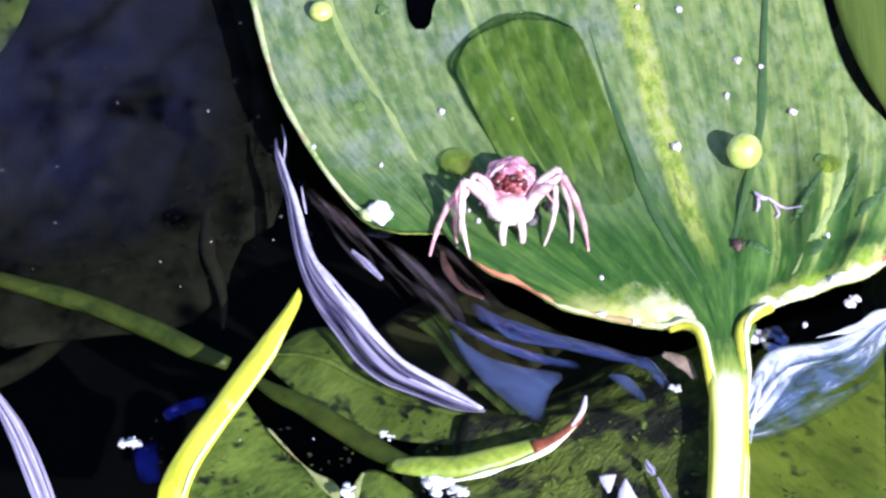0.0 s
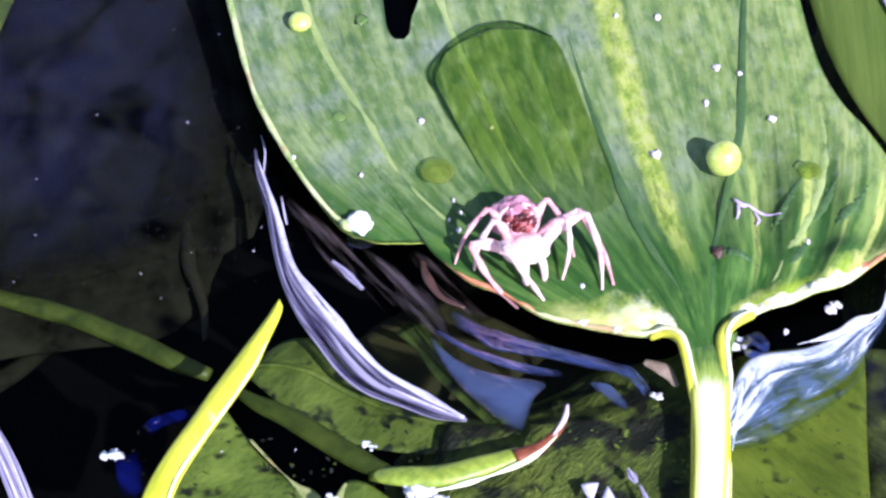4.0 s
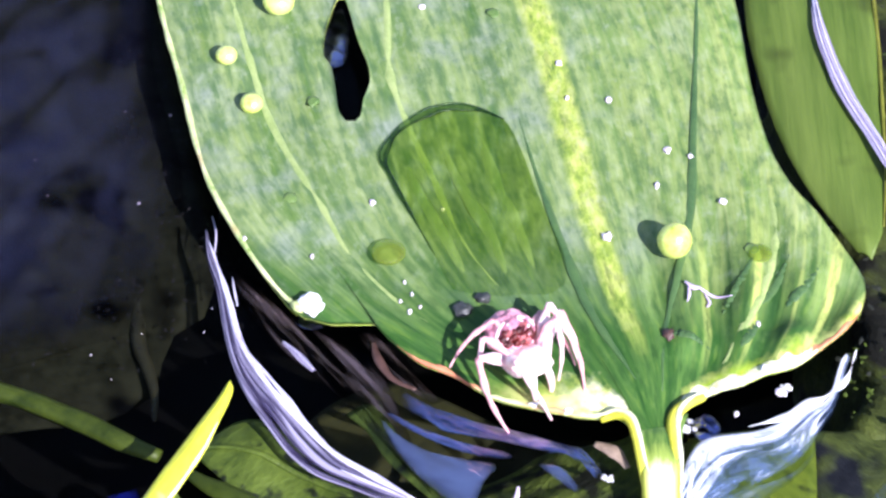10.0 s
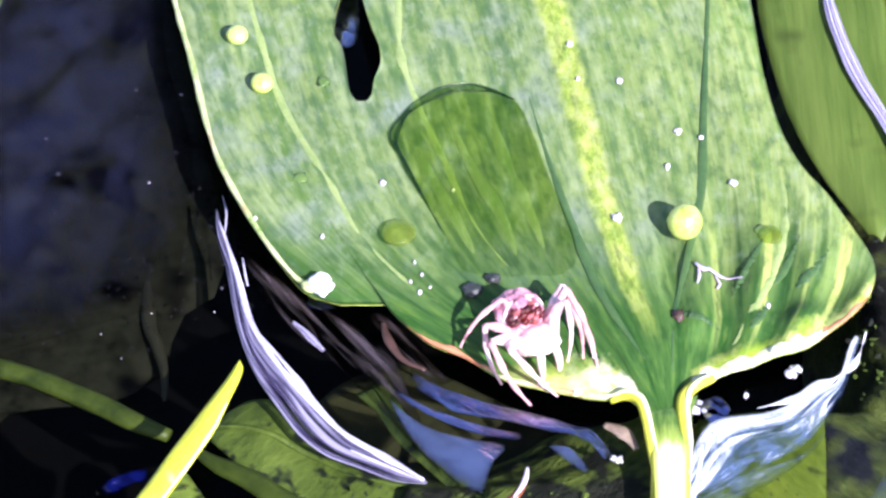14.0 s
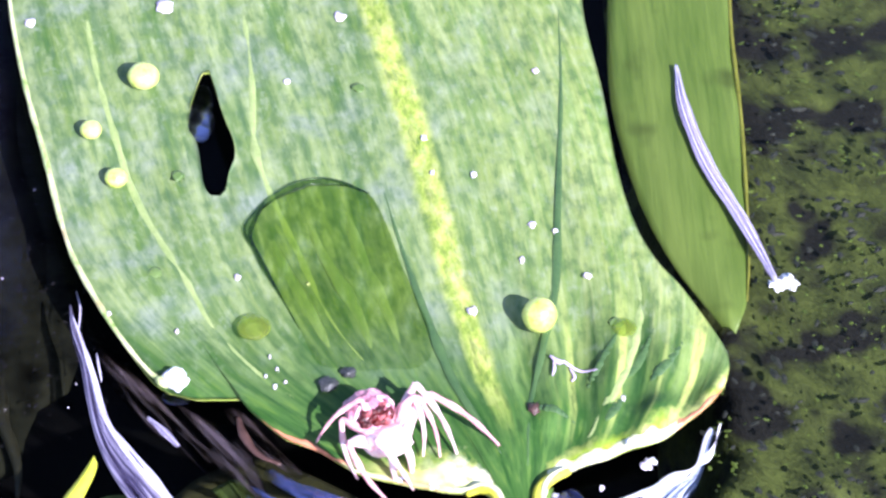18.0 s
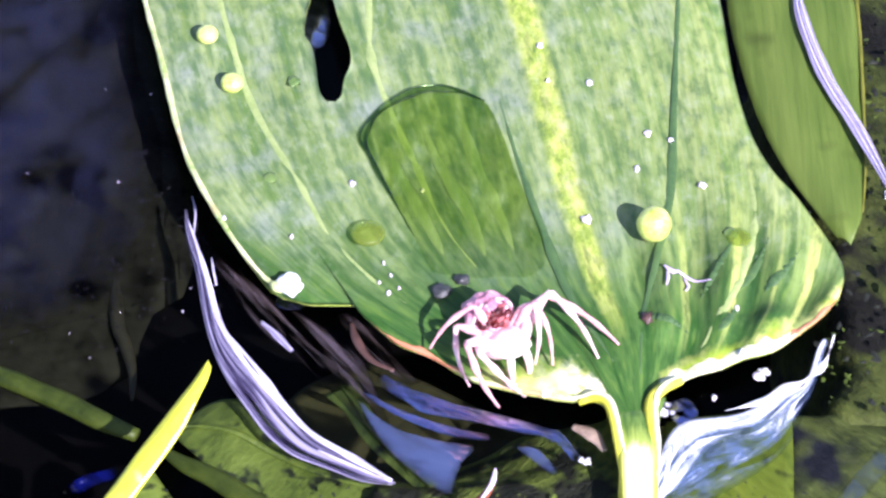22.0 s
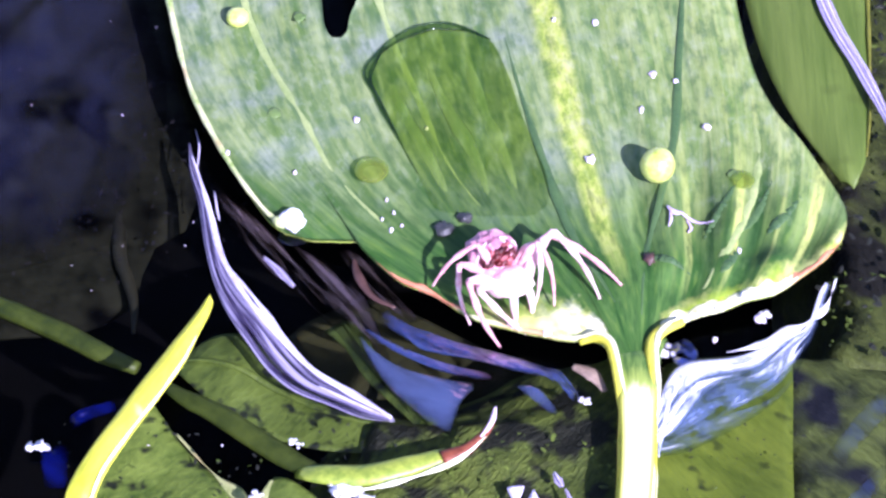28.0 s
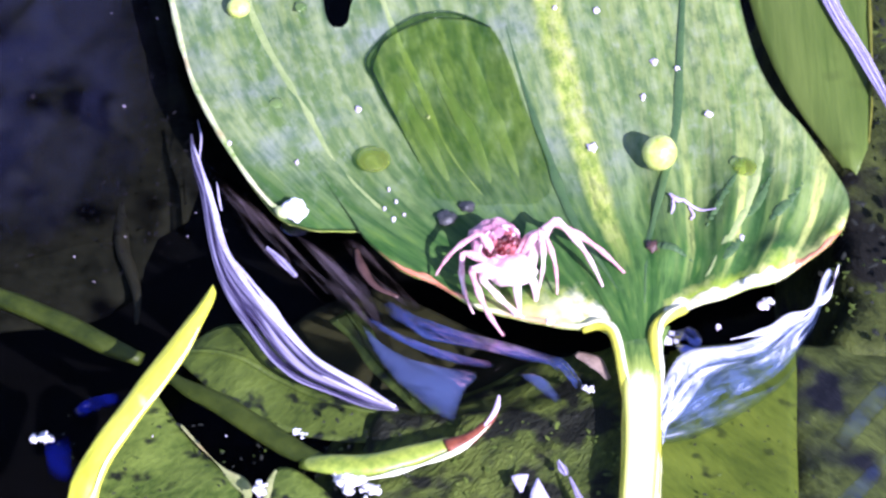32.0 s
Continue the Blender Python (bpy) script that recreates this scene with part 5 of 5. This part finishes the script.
single("surface_film", sheet([(-21.6, -0.1), (-19.4, -6.3), (-15.3, -12.3), (-9.8, -18.2), (-1.2, -30.1)], [(-17.3, -3.2), (-13.3, -8.2), (-10.0, -10.8), (-6.7, -13.1), (-4.5, -18.9)], 0.3, 0.04, 0.05, 24, 10, 0.02), M_MURK, "brownish streaks of scum on dark water", "surface film", kind="structure")
single("surface_film", sheet([(-8.9, -9.3), (-7.2, -12.3), (-4.5, -16.0), (-1.3, -18.9)], [(-6.2, -9.3), (-4.5, -11.6), (-2.4, -15.3), (0.3, -18.2)], 0.3, 0.04, 0.05, 16, 8, 0.02), M_MURK, "brownish streaks of scum on dark water", "surface film", kind="structure")
single("surface_film", sheet([(-11.9, 38.8), (-12.7, 35.0), (-13.2, 30.4), (-11.7, 28.6)], [(-10.6, 38.4), (-10.1, 35.0), (-10.1, 30.4), (-10.9, 28.8)], 0.3, 0.04, 0.02, 12, 6, 0.01), M_SKIN, "blue sky reflection on the water, laid on as a film", "surface film", kind="structure")
single("surface_film", sheet([(-14.4, -8.4), (-13.8, -8.9), (-13.0, -9.2)], [(-14.2, -6.9), (-12.2, -7.7), (-11.1, -8.9)], 0.3, 0.04, 0.02, 12, 6, 0.01), M_SKIN, "blue sky reflection on the water, laid on as a film", "surface film", kind="structure")

# violet haze over the dark water, added as a weak tinted mirror
single("surface_film", sheet([(-64.0, 62.4), (-60.3, 31.7), (-58.6, 2.1), (-52.2, -18.5)], [(-30.2, 62.4), (-30.8, 31.7), (-26.5, 12.1), (-27.0, -8.3)], 0.4, 0.04, 0.02, 20, 10, 0.01), M_HAZE, "faint violet haze on dark water, laid on as a film", "surface film", kind="structure")
for left, right in (([(22.5, -21.2), (23.2, -23.0), (23.9, -24.1)], [(24.7, -19.8), (25.7, -21.6), (25.6, -23.0)]), ([(36.7, -34.0), (39.1, -30.3), (42.7, -25.5)], [(38.1, -35.3), (40.7, -31.7), (44.6, -26.9)]), ([(34.4, -42.8), (37.7, -39.6), (41.7, -35.0)], [(35.7, -44.1), (39.1, -40.9), (42.6, -35.7)])):
    single("surface_film", sheet(left, right, 0.4, 0.04, 0.02, 14, 8, 0.01), M_DULL if left[0][1] < -30 else M_GLINT, "blue sky reflection on the water, laid on as a film", "surface film", kind="structure")


# ---------------------------------------------------------------- the spider
spider = tagged(new("spider"), "pale pink spider with a red-marked belly standing on the leaf's edge", "spider")
spider.empty_display_size = 0.002


def limb(length, r, arch, bands):
    """A leg piece along +x, arched up, thinning and slightly jointed."""
    path = [(length * f, 0, arch * math.sin(math.pi * f)) for f in (0, 0.2, 0.4, 0.6, 0.8, 1)]
    bm = tube(path, r, 1.0, 10, 26, 0.12)
    for v in bm.verts:
        f = v.co.x / (length * MM)
        swell = 1 + 0.16 * math.cos(2 * math.pi * bands * f) * (0 < f < 1)
        mid = arch * math.sin(math.pi * max(0, min(1, f))) * MM
        v.co.y, v.co.z = v.co.y * swell, mid + (v.co.z - mid) * swell
    return bm


def local_part(name, bm, material, parent, label=""):
    ob = new(name, mesh_of(name, bm, material))
    ob.parent = parent
    return tagged(ob, label)


local_part("thorax", blob((2.4, 2.0, 1.2), (0, -0.5, -0.2), 0.2, 1.5, 24), M_SPIDER, spider, "whitish front body")
abdomen = local_part("abdomen", blob((2.4, 2.4, 1.75), (0, 2.9, 0.9), 0.2, 2.6, 40), M_ABDOMEN, spider, "round purplish-pink belly")
rng = random.Random(9)
for k in range(18):
    a, b = -0.72 + 0.25 * (k % 6) + rng.uniform(-0.06, 0.06), 0.22 + 0.3 * (k // 6) + rng.uniform(-0.08, 0.08)
    c = (2.35 * math.sin(a) * math.cos(b), 2.9 - 2.35 * math.cos(a) * math.cos(b), 0.9 + 1.7 * math.sin(b))
    mat = M_SPIDER_ROSE if k in (4, 9, 13, 17) else M_SPIDER_RED
    local_part("marking", blob((rng.uniform(0.4, 0.6), 0.35, rng.uniform(0.35, 0.5)), c, 0.5, 1.3, 10), mat, abdomen, "dark red blotch" if mat is M_SPIDER_RED else "rose blotch")
for k in range(4):
    a = (-1.15, -0.62, 0.72, 1.2)[k]
    local_part("stripe", tube([(2.4 * math.sin(a) * math.cos(b), 2.9 - 2.4 * math.cos(a) * math.cos(b) * (1 if b < 0.9 else 0.9), 0.95 + 1.75 * math.sin(b)) for b in (0.1, 0.5, 0.9, 1.25)], [0.1, 0.2, 0.18, 0.08], 0.8, 8, 14, 0.3), M_SPIDER, abdomen, "pale stripe")
for sx in (-1, 1):
    local_part("palp", tube([(0.5 * sx, -1.6, -0.1), (0.8 * sx, -2.5, -0.2), (0.95 * sx, -2.9, -1.4), (0.9 * sx, -3.0, -2.8)], [0.35, 0.4, 0.35, 0.22], 1.0, 8, 14), M_SPIDER, spider, "short whitish feeler")
    local_part("fang", blob((0.35, 0.35, 0.7), (0.35 * sx, -1.75, -0.55), 0.1, 1, 10), M_SPIDER, spider)
HIPS = {}
LEGS = {}
SIZES = {}
for side, sx in (("left", -1), ("right", 1)):
    for k, (hx, hy) in enumerate(((1.2, -1.3), (1.6, -0.6), (1.6, 0.2), (1.3, 0.9))):
        thigh, shin, stout = ((4.2 if sx < 0 else 5.3, 7.7 if sx < 0 else 8.2, 0.68), (4.0 if sx < 0 else 5.0, 7.5 if sx < 0 else 7.8, 0.66), (3.4, 5.8, 0.56), (3.6, 6.2, 0.53))[k]
        up = local_part("leg", limb(thigh, [stout * v for v in (0.8, 0.95, 0.85, 0.68, 0.46)], 0.35, 1.5), M_SPIDER_LEG if k < 2 else M_SPIDER_PINK, spider, "pale pink jointed leg")
        low = local_part("shin", limb(shin, [stout * v for v in (0.45, 0.5, 0.45, 0.38, 0.28, 0.16)], 0.5, 3), M_SPIDER_PINK if k in (0, 3) else M_SPIDER_LEG, up)
        HIPS[side, k] = Vector((hx * sx - (0.3 if sx < 0 and k < 2 else 0), hy + (0.25 if sx < 0 and k < 2 else 0), 0))
        LEGS[side, k] = (up, low)
        SIZES[side, k] = (thigh, shin)

# body: seconds, x, y of the front body, height, heading in degrees
BODY = [
    (0, -0.2, -8.5, 4.5, 2), (0.5, 0.0, -9.9, 4.5, 3), (1, 0.4, -10.8, 4.5, 4), (1.5, 1.1, -11.1, 4.5, 6), (2, 1.5, -11.4, 4.5, 8), (3, 1.8, -11.6, 4.5, 10), (3.5, 2.2, -12.0, 4.5, 16), (5.5, 6.6, -15.2, 4.5, 28),
    (6, 7.4, -15.8, 4.5, 30), (9, 7.6, -16.6, 4.5, 30), (13, 7.3, -16.2, 4.5, 30), (14, 7.4, -16.3, 4.5, 30), (17, 7.3, -16.6, 4.5, 30), (18, 7.0, -17.2, 4.5, 30), (19, 7.5, -16.5, 4.5, 30), (32, 7.7, -16.5, 4.5, 30)]
# feet: seconds, x, y, height
FEET = {
    ("left", 3): [(0, -5.3, -12.0, 2), (1, -4.5, -13.0, 2), (3, -4.5, -12.6, 2), (3.5, -4.5, -12.9, 2.5), (5.5, 0.4, -16.4, 3), (6, 0.5, -16.7, 3), (7, 0.4, -16.6, 3), (32, 0.7, -16.6, 3)],
    ("left", 0): [(0, -8.0, -12.1, 1), (1, -6.3, -15.1, 1), (2, -1.1, -17.7, 0.3), (3, -0.8, -18.2, 0.3), (3.5, 1.6, -16.8, 0.5), (5.5, 5.7, -19.4, 0.6), (6, 5.4, -19.6, 1), (7, 5.4, -19.6, 0.6), (8, 5.6, -21.3, 0.5), (9, 5.9, -22.6, 0.5), (11, 5.9, -22.6, 0.5), (12, 9.3, -21.7, 0.5), (13, 9.6, -21.5, 0.5), (14, 7.1, -21.6, 0.5), (32, 7.1, -21.8, 0.5)],
    ("left", 1): [(0, -4.1, -13.4, 2), (1, -2.4, -14.3, 2), (2, 0.5, -16.7, 2), (3, 0.5, -17.0, 2), (3.5, 4.6, -17.6, 1.5), (5.5, 7.6, -19.1, 1), (6, 8.8, -20.3, 1), (7, 9.1, -20.8, 1), (9, 9.7, -21.6, 1), (12, 10.6, -21.2, 1), (13, 10.6, -21.2, 1), (14, 9.6, -20.9, 1), (32, 9.5, -20.5, 1)],
    ("left", 2): [(0, -5.1, -10.9, 3), (1, -3.9, -12.4, 3), (3, -1.3, -15.0, 3), (3.5, -3.0, -13.3, 2.5), (5.5, 4.0, -18.4, 2), (6, 4.1, -19.6, 2), (9, 4.1, -19.6, 2), (13, 4.4, -19.9, 1.5), (32, 4.3, -20.0, 1.5)],
    ("right", 0): [(0, 7.1, -13.3, 3), (1, 9.6, -17.2, 3), (3, 10.0, -17.5, 3), (3.5, 10.9, -15.9, 3), (5.5, 12.9, -19.9, 2.5), (6, 13.0, -19.5, 2.5), (7, 12.9, -19.8, 2.5), (9, 13.0, -19.4, 2.5), (13, 13.3, -18.7, 2.5), (17, 13.7, -18.3, 2.5), (17.5, 16.7, -18.3, 3), (18, 17.7, -17.1, 3), (19, 18.4, -15.9, 3), (32, 18.5, -15.9, 3)],
    ("right", 1): [(0, 5.5, -12.2, 3), (1, 4.9, -16.3, 3), (3, 5.0, -16.7, 3), (3.5, 9.8, -17.3, 3), (5.5, 11.9, -16.6, 3), (6, 12.7, -16.7, 3), (7, 12.4, -16.1, 3), (9, 12.9, -17.9, 3), (13, 13.0, -17.9, 3), (17, 13.2, -17.9, 3), (18, 13.7, -18.2, 3), (19, 16.4, -17.7, 3), (32, 16.4, -17.7, 3)],
    ("right", 2): [(0, 2.9, -12.6, 3), (3, 5.1, -15.0, 3), (6, 10.1, -18.6, 3), (9, 10.6, -18.3, 3), (18, 10.5, -18.5, 3), (32, 10.3, -18.5, 3)],
    ("right", 3): [(0, 4.1, -7.5, 3), (3, 6.2, -12.0, 3), (6, 11.5, -15.7, 3), (9, 12.3, -16.1, 3), (13, 12.0, -17.9, 3), (18, 12.1, -18.6, 3), (32, 12.1, -18.8, 3)],
}
# knees: seconds and the place towards which each knee is bent
KNEES = {
    ("left", 0): [(0, -6.6, -4.0, 7.5), (2, -3.7, -12.5, 6.2), (3.5, -1.6, -12.8, 6.2), (5.5, 2.2, -16.3, 6.2), (6, 2.9, -15.2, 6.2), (7, 2.8, -15.0, 6.2), (9, 3.4, -17.0, 8.0), (14, 3.9, -17.0, 8.5), (19, 4.7, -17.0, 9.0), (32, 4.7, -17.0, 9.0)],
    ("left", 1): [(0, -3.0, -5.0, 9.0), (2, -2.2, -7.8, 6.2), (3.5, 0.1, -13.9, 6.2), (5.5, 3.1, -15.5, 8.5), (6, 3.8, -16.0, 9.5), (7, 4.7, -16.1, 9.5), (9, 4.5, -17.0, 7.6), (14, 4.4, -18.4, 7.0), (19, 5.2, -19.0, 6.2), (32, 5.2, -19.0, 6.2)],
    ("left", 2): [(0, -3.6, -7.5, 6.2), (2, -2.2, -10.8, 6.2), (6, 3.2, -14.5, 6.2), (9, 3.4, -16.2, 6.2), (14, 3.3, -15.5, 6.2), (19, 3.6, -15.3, 6.2), (32, 3.6, -15.3, 6.2)],
    ("left", 3): [(0, -5.6, -5.9, 6.2), (2, -3.0, -8.7, 6.2), (3.5, -1.0, -10.0, 6.2), (5.5, 2.5, -12.7, 6.2), (6, 3.2, -13.2, 6.2), (7, 3.1, -13.9, 6.2), (9, 2.9, -14.4, 6.2), (14, 2.6, -14.4, 6.2), (19, 3.5, -15.7, 6.2), (32, 3.5, -15.7, 6.2)],
    ("right", 0): [(0, 4.2, -5.4, 6.2), (2, 6.4, -8.6, 6.2), (3.5, 7.8, -8.8, 6.2), (5.5, 11.0, -11.8, 6.2), (6, 11.6, -11.0, 6.2), (7, 11.6, -11.2, 6.2), (9, 11.8, -11.1, 6.2), (14, 12.4, -10.5, 6.2), (19, 12.6, -12.3, 6.2), (32, 12.6, -12.3, 6.2)],
    ("right", 1): [(0, 2.3, -4.6, 6.2), (2, 5.6, -7.7, 6.2), (3.5, 7.6, -9.4, 6.2), (5.5, 10.3, -13.0, 6.2), (6, 11.0, -12.0, 6.2), (7, 11.3, -12.5, 6.2), (9, 11.5, -11.8, 6.2), (14, 10.9, -10.3, 6.2), (19, 11.9, -13.1, 6.2), (32, 11.9, -13.1, 6.2)],
    ("right", 2): [(0, 3.3, -8.2, 6.2), (2, 5.1, -10.9, 6.2), (6, 9.9, -14.6, 6.2), (9, 9.6, -14.7, 6.2), (14, 10.3, -15.5, 6.2), (19, 10.2, -15.6, 6.2), (32, 10.2, -15.6, 6.2)],
    ("right", 3): [(0, 1.0, -4.2, 6.2), (2, 3.9, -8.3, 6.2), (3.5, 4.3, -8.8, 6.2), (5.5, 8.4, -9.4, 6.2), (6, 8.7, -9.1, 6.2), (7, 8.4, -9.5, 6.2), (9, 8.9, -9.8, 6.2), (14, 10.4, -10.3, 6.2), (19, 10.7, -15.3, 6.2), (32, 10.7, -15.3, 6.2)],
}


def between(rows, t):
    """The values at t, eased from row to row."""
    for a, b in zip(rows, rows[1:]):
        if a[0] <= t <= b[0]:
            f = (t - a[0]) / (b[0] - a[0])
            f = f * f * (3 - 2 * f)
            return [p + (q - p) * f for p, q in zip(a[1:], b[1:])]
    return list(rows[-1][1:])


def leg_poses(hip, foot, thigh, shin, pole):
    """The turn of a leg at its hip and of its shin at the knee, so that the foot stands where it should, the knee towards the pole."""
    d = foot - hip
    reach = max(abs(thigh - shin) + 0.3, min(d.length, 0.985 * (thigh + shin)))
    along = d.normalized()
    out = (pole - along * pole.dot(along)).normalized()
    at_hip = math.acos(max(-1, min(1, (thigh ** 2 + reach ** 2 - shin ** 2) / (2 * thigh * reach))))
    at_knee = math.acos(max(-1, min(1, (thigh ** 2 + shin ** 2 - reach ** 2) / (2 * thigh * shin))))
    x = along * math.cos(at_hip) + out * math.sin(at_hip)
    z = out * math.cos(at_hip) - along * math.sin(at_hip)
    turn = Matrix((x, z.cross(x), z)).transposed().to_4x4()
    up = Matrix.Translation(hip * MM) @ turn
    low = Matrix.Translation((thigh * MM, 0, 0)) @ Matrix.Rotation(math.pi - at_knee, 4, "Y")
    return up, low


def motions():
    times = [i * 0.5 for i in range(41)] + [22, 25, 28, 32]
    body_rows = []
    rows = {k: ([], []) for k in LEGS}
    for t in times:
        x, y, z, heading = between(BODY, t)
        m = pose(x * MM, y * MM, z * MM, -6, 0, heading)
        body_rows.append((t, m))
        back = m.inverted()
        for k in LEGS:
            foot = (back @ (Vector(between(FEET[k], t)) * MM)) / MM
            knee = (back @ (Vector(between(KNEES[k], t)) * MM)) / MM
            up, low = leg_poses(HIPS[k], foot, *SIZES[k], knee - HIPS[k])
            rows[k][0].append((t, up))
            rows[k][1].append((t, low))
    walk(spider, body_rows)
    for k, (up, low) in LEGS.items():
        walk(up, rows[k][0])
        walk(low, rows[k][1])


motions()
